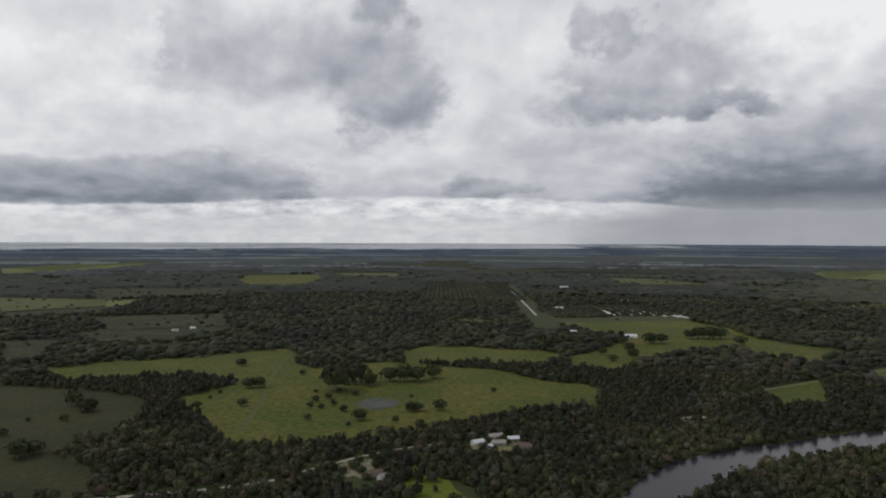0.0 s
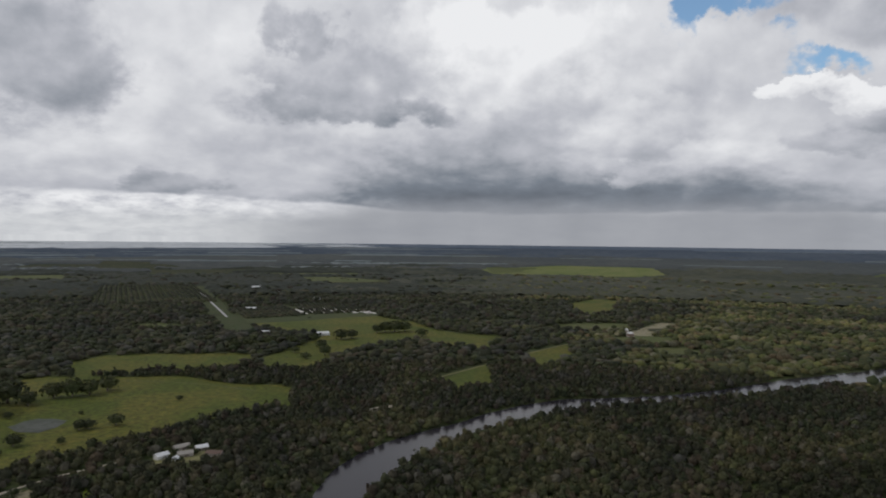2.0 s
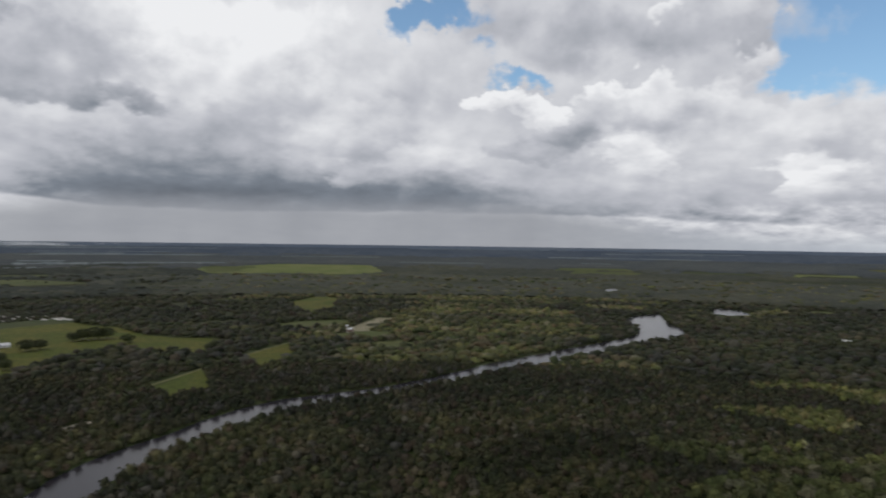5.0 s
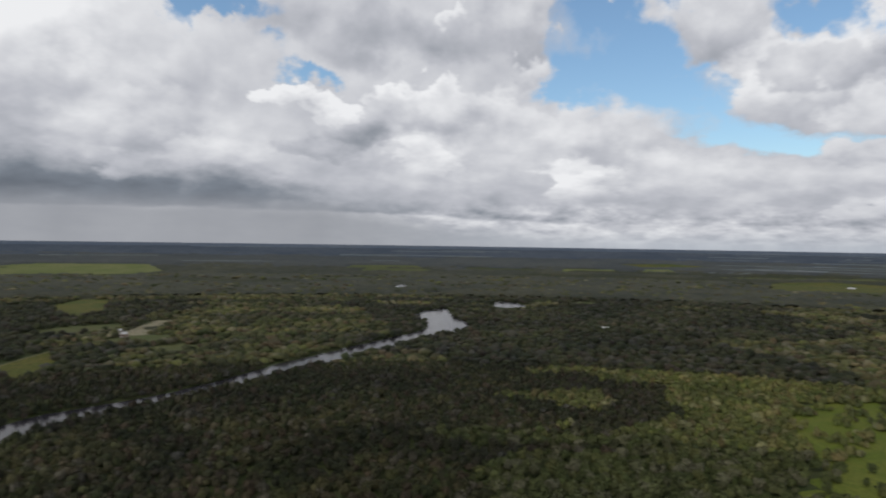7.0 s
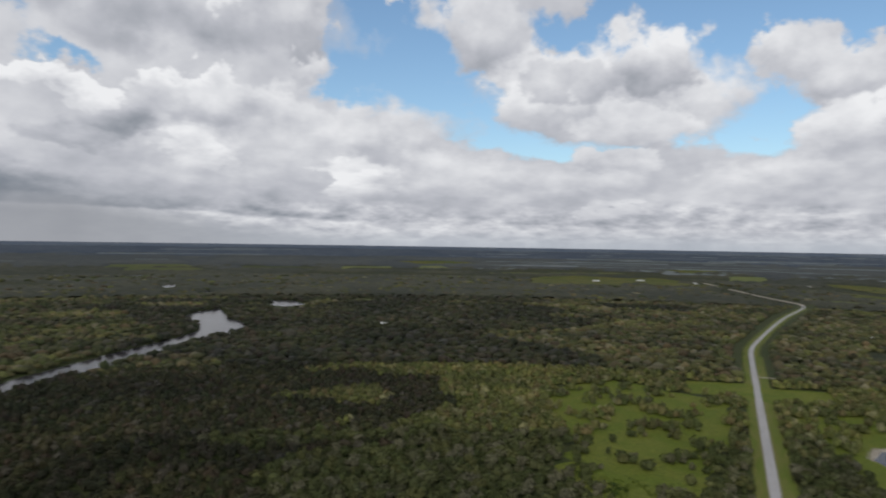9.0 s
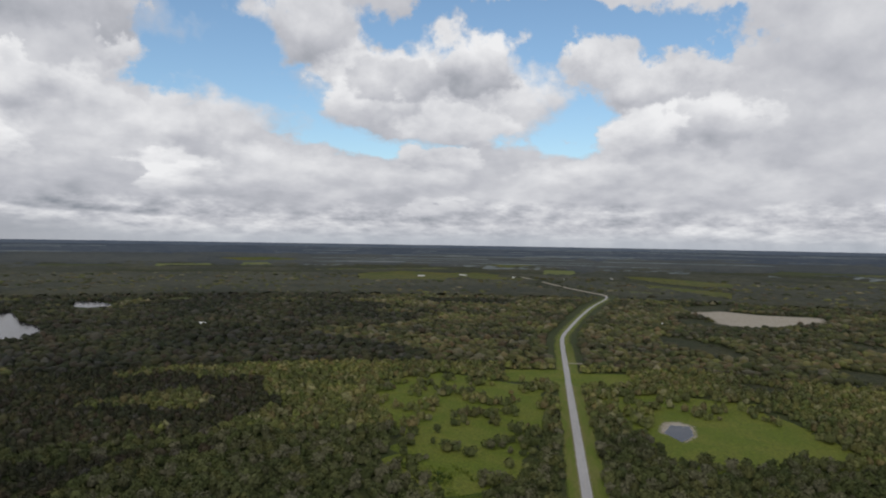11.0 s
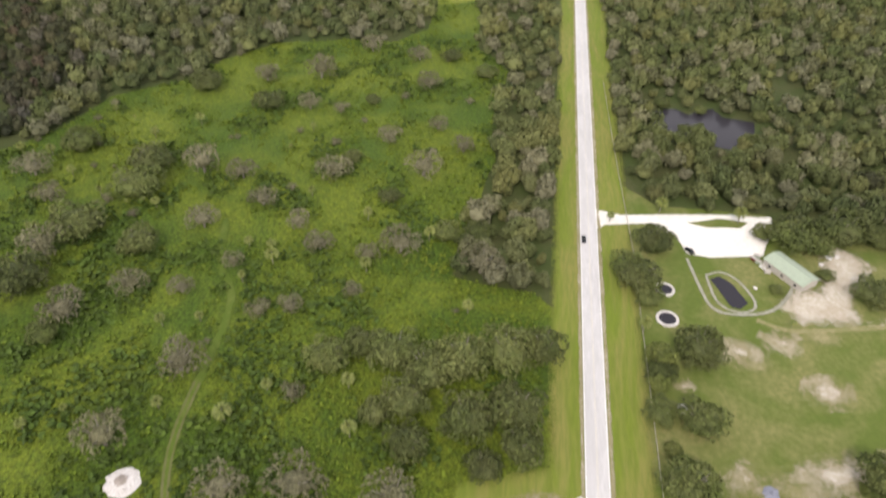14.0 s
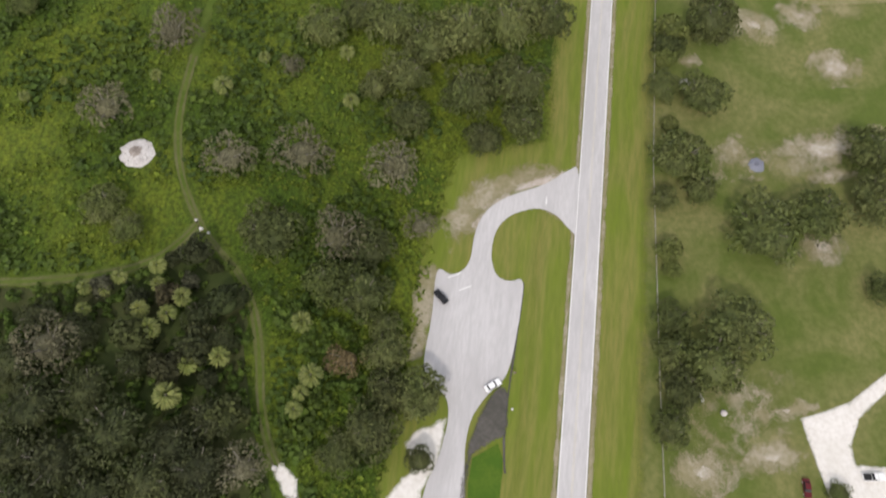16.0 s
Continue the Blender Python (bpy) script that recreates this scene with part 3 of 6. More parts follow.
def sheet(name, pts, material, z, label, category, step=6.0, rough=0.8, kind="structure", soft=0.0):
    """A patch of ground cover with a ragged outline, lying just above the soil."""
    pts = ragged(pts, step, rough)
    n = len(pts)
    flat_pts = [Vector(p) for p in pts]
    if soft:
        xs, ys = np.array(pts).min(0), np.array(pts).max(0)
        gap = max(soft * 0.6, math.sqrt((ys - xs).prod() / 900))
        gx, gy = np.meshgrid(np.arange(xs[0], ys[0], gap), np.arange(xs[1], ys[1], gap))
        gx = (gx + (np.arange(gx.shape[0]) % 2)[:, None] * gap / 2).ravel()
        keep = inside(gx, gy.ravel(), pts)
        flat_pts += [Vector(p) for p in zip(gx[keep], gy.ravel()[keep])]
    vs, _, fs = delaunay_2d_cdt(flat_pts, [(i, (i + 1) % n) for i in range(n)], [], 1, 1e-4)[:3]
    bm = bmesh.new()
    rim = bm.verts.layers.float.new("rim")
    ring = np.array(pts)
    d = np.roll(ring, -1, 0) - ring
    corners = []
    for v in vs:
        w = bm.verts.new(far(v.x, v.y, z))
        if soft:
            q = np.array((v.x, v.y)) - ring
            s = np.clip((q * d).sum(1) / np.maximum((d * d).sum(1), 1e-9), 0, 1)[:, None]
            w[rim] = min(1.0, float(np.sqrt(((q - s * d) ** 2).sum(1).min())) / soft)
        else:
            w[rim] = 1.0
        corners.append(w)
    for f in fs:
        bm.faces.new([corners[i] for i in f])
    bm.normal_update()
    for f in bm.faces:
        if f.normal.z < 0:
            f.normal_flip()
    return tagged(part(name, bm, material), label, category, kind=kind)


def ribbon(name, pts, width, material, z, label, category, bend=0.0, kind="structure", soft=0.0):
    """A strip of one width along a line, rounded at its bends."""
    soft = soft or (width * 0.3 if bend else 0.0)
    line = [Vector(p) for p in pts]
    for _ in range(2):
        out = [line[0]]
        for p, q in zip(line, line[1:]):
            out += [p.lerp(q, 0.25), p.lerp(q, 0.75)]
        line = out + [line[-1]]
    bm = bmesh.new()
    rim = bm.verts.layers.float.new("rim")
    rows = []
    for i, p in enumerate(line):
        d = (line[min(i + 1, len(line) - 1)] - line[max(i - 1, 0)]).normalized()
        side = Vector((-d.y, d.x)) * width / 2
        wob = 1 + bend * noise.noise((p.x / 9, p.y / 9, 7))
        row = []
        for s in (1, 1 - 2 * soft / width, 2 * soft / width - 1, -1):
            v = bm.verts.new(far(*(p + side * wob * s), z))
            v[rim] = 0.0 if soft and abs(s) == 1 else 0.9
            row.append(v)
        rows.append(row)
    for p, q in zip(rows, rows[1:]):
        for j in (0, 1, 2):
            if soft or j == 1:
                bm.faces.new((p[j], p[j + 1], q[j + 1], q[j]))
    return tagged(part(name, bm, material), label, category, kind=kind)


def rounded(pts, times=2):
    """A closed outline with its corners cut round."""
    for _ in range(times):
        pts = [q for (x0, y0), (x1, y1) in zip(pts, pts[1:] + pts[:1]) for q in ((x0 * 0.78 + x1 * 0.22, y0 * 0.78 + y1 * 0.22), (x0 * 0.22 + x1 * 0.78, y0 * 0.22 + y1 * 0.78))]
    return pts


# ---- plan ----
OAKS_WEST = [(161,17,7.3), (137,2,4.9), (140,-8,8.0), (125,-7,6.9), (151,-16,9.1), (132,-26,8.8), (155,-42,9.2), (157,-55,7.4), (133,-42,8.9),
    (115,-29,6.0), (120,-40,6.9), (154,-27,9.2), (161,-6,9.2), (166,5,6.5), (89,34,8.7), (102,81,6.4), (95,74,4.8), (82,8,7.1), (73,18,7.0),
    (69,10,7.7), (60,5,4.5), (53,5,5.9), (40,-2,7.2), (42,5,5.8), (33,11,7.1), (25,-1,3.5), (29,18,5.6)]
OAKS_SOUTH = [(59,99,5.8), (47,92,7.1), (50,80,6.4), (56,69,4.4), (39,72,7.7), (33,85,7.5), (34,58,6.3), (36,96,6.2), (27,63,6.8), (40,49,5.7),
    (28,52,6.9), (65,84,5.2), (71,95,4.5), (60,48,4.5), (67,53,4.2), (72,43,3.4), (24,76,6.7), (26,92,6.0), (21,55,5.4)]
GREY_WEST = [(163,65,8.1), (135,82,7.7), (148,28,3.9), (115,46,7.5), (114,25,8.7), (107,-2,8.3), (88,-7,4.8), (86,16,7.9), (62,90,8.1), (27,41,6.2)]
PALMS_WEST = [(147,69,1.8), (140,48,2.8), (151,36,1.8), (150,10,2.2), (131,10,2.3), (62,26,2.7), (48,24,2.9), (80,74,2.0), (77,78,1.8), (78,83,2.0),
    (82,64,2.2), (77,64,2.0), (72,83,1.9), (70,68,2.3), (68,61,2.4), (72,57,2.4), (64,65,2.7), (55,47,2.6), (54,55,2.6), (46,59,3.2), (143,108,1.7),
    (40,29,2.1), (44,27,2.0)]
OAKS_EAST = [(152,-108,7.8), (129,-87,5.7), (124,-98,7.4), (102,-84,8.5), (91,-78,4.1), (54,-72,5.3), (50,-87,9.1), (45,-69,5.2), (40,-78,7.4),
    (35,-69,5.9), (26,-64,5.0), (76,-103,10.5), (80,-119,8.2), (99,-142,7.7), (84,-138,8.3), (57,-132,4.7), (7,-102,3.0), (92,-89,5.5)]
YELLOW_EAST = [(151,-95,5.2), (140,-90,3.6), (115,-86,3.1), (74,-75,3.8), (69,-75,2.8), (99,-137,1.7)]
GREY_MEADOW = [(286,150,9.0), (228,128,10.0), (265,137,7.3), (191,109,9.0), (205,90,7.4), (201,71,5.2), (283,75,9.1), (277,57,7.2), (255,46,6.9),
    (241,69,7.7), (215,54,4.8), (187,42,5.1), (188,31,5.1), (238,30,5.9), (222,21,6.4), (195,9,4.2), (214,2,5.6), (218,-11,8.6), (276,16,9.1),
    (305,-11,7.0), (273,-25,9.2), (292,-46,6.1), (315,-36,5.8), (376,54,8.0), (341,29,6.6), (378,24,9.7), (336,13,4.5), (412,-6,7.7), (360,-36,7.9),
    (398,-34,7.5), (203,-41,9.2)]
OAKS_MEADOW = [(307,135,8.1), (241,118,11.5), (208,130,10.4), (181,113,5.8), (269,102,11.2), (287,99,10.4), (228,92,7.9), (255,-9,5.0), (345,50,8.4),
    (368,85,9.4), (288,7,4.8), (345,-4,4.3), (397,-53,6.2), (373,-70,6.6), (212,-114,8.8), (192,-100,8.7), (199,-98,6.6), (181,-101,5.9),
    (152,-109,7.7), (147,-93,5.7), (211,-174,11.3), (211,-194,10.6), (175,-186,8.1), (188,-175,3.5), (182,-152,2.8), (208,-209,8.2), (215,-162,4.7),
    (226,-30,6.1), (225,-44,6.5)]
PALMS_MEADOW = [(214,39,2.6), (256,91,1.9), (224,-23,2.3), (207,3,2.2), (185,62,1.6), (184,75,1.8), (181,-33,2.1), (226,49,1.8), (328,83,2.3),
    (315,103,2.2), (236,-125,2.7), (231,-101,1.7), (225,-156,2.7), (166,-94,2.4), (164,-149,1.2), (223,40,1.8), (284,133,2.0), (306,162,2.1),
    (302,147,2.1)]
CLUMP = [(-125, 825, 21), (-109, 873, 20), (-88, 855, 11), (-66, 883, 12), (-48, 884, 13), (-31, 885, 13), (-13, 902, 12), (-231, 840, 9), (-221, 843, 9), (-213, 748, 6), (-283, 809, 6), (-259, 741, 5), (-281, 983, 8), (-102, 727, 5), (-82, 693, 8), (-34, 728, 7), (-26, 730, 7), (-3, 734, 8)]
CLUMP += [(60, 820, 4), (-46, 685, 4), (-133, 694, 4), (-90, 669, 3), (-184, 921, 5), (-158, 964, 8), (-134, 938, 9), (-120, 817, 4), (-128, 785, 5), (-139, 771, 5), (-140, 745, 4), (-127, 738, 4), (-117, 753, 4), (-147, 813, 3), (-99, 800, 5), (-35, 792, 3), (-256, 807, 3), (-259, 781, 3)]
CLUMP2 = [(-394,748,11), (-369,724,11), (-362,721,9), (-370,686,5), (-404,684,3), (-345,569,11), (-339,581,9), (-397,633,5), (464,1276,15),
    (483,1272,18), (503,1270,15), (446,1270,11), (508,1199,12), (309,1211,10), (358,1211,14), (379,1216,12), (266,1193,12), (253,1223,10),
    (229,1202,10), (280,1170,8), (249,1096,8), (252,1035,8), (301,1128,11), (287,1059,11), (193,1187,14), (165,1156,13)]
ROAD_IN, ROAD_DIR = Vector((13, -37)), Vector((0.9698, -0.2440))
ROAD = [tuple(ROAD_IN + ROAD_DIR * s) for s in (-420, -200, 0, 250, 500, 800, 1100, 1240)] + [
    (1310, -366), (1435, -416), (1647, -502), (1933, -626), (2200, -762), (2330, -800), (2569, -772), (2965, -765), (3500, -760)]
RIVER = [(60, 330), (95, 420), (127, 486), (146, 520), (180, 560), (223, 588), (262, 606), (308, 622), (345, 640), (396, 660), (461, 667), (499, 655),
         (591, 638), (672, 638), (807, 655), (941, 655), (1097, 654), (1198, 652), (1281, 663), (1365, 701), (1400, 728), (1490, 808), (1611, 840),
         (1705, 820), (1519, 712), (1440, 640), (1350, 596), (1262, 582), (1173, 598), (1040, 598), (908, 598), (782, 602), (671, 600), (565, 604),
         (452, 622), (424, 624), (362, 598), (311, 588), (260, 562), (233, 538), (206, 523), (179, 491), (154, 462), (125, 402), (95, 320)]
FIELDS = {"FIELD": [], "FIELD_DARK": [], "FIELD_PALE": []}
FIELDS["FIELD"] += [
    [(-298, 1110), (-249, 1134), (-220, 1080), (-207, 998), (-174, 968), (-85, 1023), (6, 981), (75, 961), (126, 886), (182, 860), (186, 816), (160, 745), (131, 747), (74, 722), (30, 690), (-42, 650), (-78, 622), (-138, 606), (-186, 608), (-223, 668), (-272, 745), (-293, 786), (-251, 858), (-290, 1019)],
    [(-540, 947), (-476, 1014), (-381, 1045), (-298, 1110), (-285, 1019), (-245, 887), (-330, 904), (-415, 883), (-467, 874)],
    [(-640, 850), (-535, 849), (-457, 831), (-381, 811), (-330, 780), (-304, 702), (-302, 642), (-316, 591), (-323, 578), (-266, 543), (-249, 488), (-281, 482), (-330, 469), (-420, 520)],
]
FIELDS["FIELD"] += [
    [(252, 1552), (356, 1601), (547, 1574), (550, 1481), (578, 1417), (571, 1274), (599, 1206), (640, 1158), (645, 1118), (532, 1006), (519, 1044), (506, 1109), (477, 1168), (395, 1123), (311, 1055), (234, 945), (179, 979), (184, 1051), (312, 1225), (347, 1281), (266, 1340)],
    [(-70, 1116), (-22, 1170), (44, 1160), (160, 1122), (190, 1090), (142, 996), (38, 1003), (-51, 1001)],
    [(377, 829), (480, 893), (420, 758), (360, 751)], [(576, 950), (714, 1024), (640, 906), (538, 849)],
    [(1171, 1684), (1361, 1799), (1366, 1705), (1120, 1421), (1012, 1406)],
    [(-867, 2965), (-931, 3371), (-620, 3449), (-530, 3160), (-514, 2626), (-704, 2549)],
]
FIELDS["FIELD"] += [
    [(970, -186), (966, -272), (940, -276), (934, -353), (850, -332), (850, -290), (838, -256), (872, -250), (882, -178)],
    [(661, -273), (719, -315), (679, -348), (688, -403), (580, -405), (547, -347), (543, -292), (563, -250)],
    [(3171, 69), (3741, -38), (3966, -605), (3609, -748), (3326, -508), (3143, -233)],
]
FIELDS["FIELD_DARK"] += [
    [(-1447, 2060), (-983, 2025), (-825, 1960), (-829, 1627), (-962, 1526), (-1040, 1479)],
    [(-691, 1294), (-618, 1441), (-455, 1476), (-408, 1359), (-472, 1214), (-571, 1177)],
    [(705, 3120), (936, 3180), (1076, 2871), (929, 2531), (769, 2613)],
    [(-64, 2796), (260, 2782), (252, 2029), (-74, 2032)],
    [(236, 1815), (473, 1918), (546, 1905), (566, 1560), (250, 1505)],
    [(3209, -1062), (3619, -1500), (2943, -1591), (2631, -1289)],
    [(1913, -866), (2040, -1104), (1803, -976), (1710, -814)],
    [(2260, -700), (2340, -850), (2620, -830), (3020, -800), (3000, -640), (2560, -640)],
]
FIELDS["FIELD_PALE"] += [
    [(-2506, 3978), (-2335, 4813), (-1972, 4970), (-1868, 3981), (-2027, 3485), (-2021, 3209)],
    [(2033, 3878), (2930, 4366), (3364, 3823), (2641, 2886), (2163, 2681), (2171, 2971), (1741, 3165)],
]
MEADOW = [(289, 203), (309, 174), (326, 154), (362, 136), (380, 100), (406, 82), (429, 50), (432, 15), (427, -21), (447, -44), (494, -55), (560, -25),
          (570, -60), (535, -83), (471, -82), (414, -70), (380, -85), (320, -65), (282, -60), (238, -42), (202, -30), (190, -60), (175, -73), (40, -40),
          (10, -28), (10, 30), (27, 37), (46, 40), (67, 41), (83, 47), (87, 58), (84, 66), (80, 76), (81, 94), (83, 117), (120, 150), (190, 190)]
LAWN_EAST = [(-30, -38), (36, -55), (102, -72), (172, -88), (210, -98), (262, -112), (240, -127), (231, -171), (224, -175), (218, -192), (205, -210),
             (175, -225), (60, -200), (-30, -140)]
POND_WOODS = [(324, -152), (329, -167), (322, -172), (328, -187), (318, -189), (311, -205), (296, -197), (284, -182), (290, -175), (301, -170), (288, -158), (299, -157), (308, -150)]
SAND_PIT = [(1786, -842), (1817, -944), (1718, -1001), (1654, -1130), (1556, -1079), (1450, -914), (1412, -802), (1533, -787)]

# strips of farmland scattered over the plain
plan_rng = random.Random(5)
FAR_STRIPS = []
for a0, a1, d0, d1, count in ((-36, 20, 3400, 5200, 6), (20, 60, 2600, 5200, 6), (84, 132, 2600, 5200, 18), (60, 84, 3300, 5200, 4)):
    for _ in range(count):
        a, d = radians(plan_rng.uniform(a0, a1)), plan_rng.uniform(d0 ** 0.5, d1 ** 0.5) ** 2
        w, deep, turn = d * plan_rng.uniform(0.03, 0.12), d * plan_rng.uniform(0.025, 0.07), plan_rng.uniform(-0.5, 0.5)
        cx, cy = d * math.sin(a), d * math.cos(a)
        if any(inside(np.array([cx + w * u]), np.array([cy + deep * v]), p)[0] for polys in FIELDS.values() for p in polys for u, v in ((0, 0), (1, 0), (-1, 0), (0, 1), (0, -1))):
            continue
        FAR_STRIPS.append([(cx + u * math.cos(a + turn) + v * math.sin(a), cy - u * math.sin(a + turn) + v * math.cos(a)) for u, v in ((-w, -deep), (w, -deep * 0.7), (w * 0.8, deep), (-w * 0.9, deep * 0.8))])
DULL_STRIPS = [[(-1217, 2427), (-774, 2508), (-664, 2153), (-992, 2012)],
    [(-801, 1571), (-510, 1653), (-441, 1431), (-634, 1350)],
    [(-758, 1202), (-654, 1225), (-638, 1143), (-589, 1013), (-609, 966)],
    [(-131, 5665), (201, 5430), (172, 4169), (-115, 4221)],
    [(153, 4120), (712, 4099), (485, 3633), (132, 3541)],
    [(1127, 2715), (1448, 2704), (1269, 2406), (1035, 2445)],
    [(893, 1847), (969, 1835), (840, 1694)],
    [(879, 1545), (917, 1526), (812, 1408)]]
GREEN_STRIPS = [[(-2463, 3911), (-2448, 4455), (-2153, 5018), (-1886, 5172), (-2106, 4490), (-2058, 3800), (-2147, 3407)],
    [(-559, 3589), (-243, 3615), (-215, 3194), (-476, 3222)],
    [(-1295, 2055), (-952, 1995), (-842, 2038), (-892, 1807), (-978, 1729), (-1052, 1670)],
    [(756, 3227), (928, 3150), (1046, 2790), (703, 2766)],
    [(2176, 4095), (2514, 3989), (2133, 3384), (1855, 3412)],
    [(3787, 52), (4028, -201), (3803, -461), (3089, -327), (3040, 66)]]
GREEN_STRIPS += [[(3740, -453), (3215, -817), (3098, -474)],
    [(3678, -1329), (3584, -1485), (3016, -1630), (2654, -1435), (3018, -1297)],
    [(3059, -1152), (2449, -1325), (2141, -1158), (2669, -1107)],
    [(6150, 1336), (6634, 952), (6015, 520), (5401, 951)],
    [(5261, -719), (5332, -1311), (4641, -925)]]
PALE_STRIPS = [[(-868, 1794), (-797, 1797), (-875, 1958), (-941, 1955)], [(3778, -940), (3749, -1123), (4296, -1270), (4352, -1096)], [(4236, 1260), (4426, 943), (4848, 1065), (4662, 1364)],
    [(4605, 827), (4712, 653), (5182, 735), (5078, 900)], [(-2151, 3415), (-1995, 3429), (-2298, 3925), (-2451, 3910)]]
GLADES = []
for a0, a1, d0, d1, count in ((-34, 28, 1180, 2600, 14), (20, 48, 1200, 2400, 12), (105, 130, 900, 2300, 14), (60, 96, 1900, 2600, 2)):
    for _ in range(count):
        a, d = radians(plan_rng.uniform(a0, a1)), plan_rng.uniform(d0, d1)
        r, stretch, ph = plan_rng.uniform(18, 60), plan_rng.uniform(0.8, 2.4), plan_rng.uniform(0, 6)
        at = Vector((d * math.sin(a), d * math.cos(a)))
        if min((at - p.lerp(q, u / 8)).length for p, q in zip(map(Vector, ROAD), map(Vector, ROAD[1:])) for u in range(9)) < 130 or min((at - Vector(p)).length for p in RIVER) < 120:
            continue
        if any(inside(np.array([at.x + u]), np.array([at.y + v]), p)[0] for polys in FIELDS.values() for p in polys for u, v in ((0, 0), (2 * r, 0), (-2 * r, 0), (0, r), (0, -r))):
            continue
        GLADES.append([(d * math.sin(a) + r * stretch * math.cos(k) * (1 + 0.3 * math.sin(2 * k + ph)), d * math.cos(a) + r * math.sin(k)) for k in np.arange(9) * 0.698])
# open scrub beside the road: grass with scattered trees
SCRUB = [[(885, -10), (955, -90), (890, -165), (860, -222), (700, -178), (600, -152), (505, -106), (490, -40), (560, -10), (663, -26), (775, -8)],
         [(780, -255), (804, -336), (765, -440), (540, -420), (530, -250)], [(-20, 560), (20, 500), (30, 455), (-30, 465)]]

# ---- ground, water, fields, roads ----
rings = [0, 60, 150, 300, 600, 1000, 1600, 2400, 3200, 3600, 3900, 4300, 4900, 5800, 7200, 9500, 13000, 19000, 28000, 40000]
SPOKES = 180
gv, gf = [], []
for r in rings:
    for i in range(SPOKES):
        a = 2 * math.pi * i / SPOKES
        gv.append(far(r * math.sin(a), r * math.cos(a)))
for j in range(len(rings) - 1):
    for i in range(SPOKES):
        k = (i + 1) % SPOKES
        gf.append((j * SPOKES + i, j * SPOKES + k, (j + 1) * SPOKES + k, (j + 1) * SPOKES + i))
ground = tagged(link_mesh("ground", gv, gf, FLOOR), "flat dark woodland soil reaching to the horizon", "ground", kind="structure")
# past 4.9 km the soil takes the painted haze colour
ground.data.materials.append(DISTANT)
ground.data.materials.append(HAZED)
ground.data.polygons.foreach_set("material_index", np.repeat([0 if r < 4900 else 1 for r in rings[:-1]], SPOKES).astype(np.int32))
ground.data.update()

sheet("water", RIVER, WATER, 0.25, "dark calm river winding between wooded banks", "river", 14, 2.0)
for kind, polys in FIELDS.items():
    look_of = {"FIELD": (FIELD, "green cattle pasture between woods"), "FIELD_DARK": (FIELD_DARK, "rough dull green pasture among trees"),
               "FIELD_PALE": (FIELD_PALE, "hay field far off, coloured pale as sunlit")}[kind]
    for p in polys:
        d = min(math.hypot(*q) for q in p)
        grove = kind == "FIELD_DARK" and 1500 < d < 2100 and -80 < p[0][0] < 240
        sheet("field", p, GROVE if grove else FIELD_SHADED if kind == "FIELD" and p[0][0] < -500 and d < 900 else SUNLIT_GRASS if kind == "FIELD" and 600 < p[0][0] < 1000 else look_of[0], 0.12 + min(d, 500) * 0.0003 + 0.006 * polys.index(p), look_of[1], "field", 12 + d * 0.01, 3 + d * 0.004)
for i, p in enumerate(FAR_STRIPS):
    sheet("field", p, (FIELD_DARK, FAR_FIELD, FIELD_DARK, GROVE)[i % 4], 0.9 + 0.06 * i, "narrow strip of distant farmland between woods", "field", 60, 12)
for strips, m, z, label in ((DULL_STRIPS, FIELD_DARK, 1.2, "dull rough pasture between distant woods"), (GREEN_STRIPS, FAR_FIELD, 1.7, "green pasture between distant woods"),
                            (PALE_STRIPS, FIELD_PALE, 2.1, "pale bare ground far off")):
    for i, p in enumerate(strips):
        sheet("field", p, FIELD if m == FAR_FIELD and p[0][0] > 2500 else m, z + 0.03 * i, label, "field", 40, 12)
for p in SCRUB:
    sheet("scrub_grass", p, SUNLIT_GRASS, 0.11, "rough grass between scattered trees, coloured brighter as sunlit", "grass", 12, 16)
for i, p in enumerate(GLADES):
    sheet("glade", p, (FIELD_DARK, FIELD_DARK, FAR_FIELD)[i % 3], 0.5 + 0.02 * i, "small grassy glade among the trees", "glade", 12, 6)
sheet("meadow", MEADOW, MEADOW_M, 0.10, "lush green meadow overgrown with tall weeds", "meadow", 7, 2.0)
sheet("lawn", LAWN_EAST, LAWN, 0.10, "mown green lawn with sandy worn places", "lawn", 7, 1.5)
sheet("pond", [(-96, 763), (-85, 780), (-73, 788), (-58, 782), (-46, 769), (-55, 745), (-68, 731), (-85, 742)], MUD, 0.6, "shallow grey pond in the pasture", "pond", 5, 2)
sheet("pond", POND_WOODS, WATER, 0.25, "dark pond among the oaks", "pond", 6, 3)
sheet("pond", [(642, -280), (668, -298), (663, -316), (630, -304), (610, -284)], WATER, 0.45, "small pond with a sandy rim", "pond", 5, 1.5)
sheet("sand", [(646, -275), (678, -292), (684, -314), (664, -322), (628, -309), (604, -283)], SAND, 0.35, "bare sandy rim round the pond", "sand", 4, 2, soft=7)
sheet("sand_pit", SAND_PIT, SAND, 0.6, "large bare pinkish sand pit", "sand pit", 20, 9, soft=25)
for pts in ([(1987, 795), (1960, 700), (1870, 640), (1784, 683), (1850, 740)], [(2325, 1326), (2430, 1330), (2519, 1403), (2420, 1400)],
            [(2941, 1899), (3020, 1840), (3139, 1906), (3050, 1960)], [(2154, 1117), (2210, 1090), (2271, 1122), (2200, 1150)]):
    sheet("marsh_water", pts, WATER, 1.0, "pale open water in the distant marsh", "water", 20, 12)

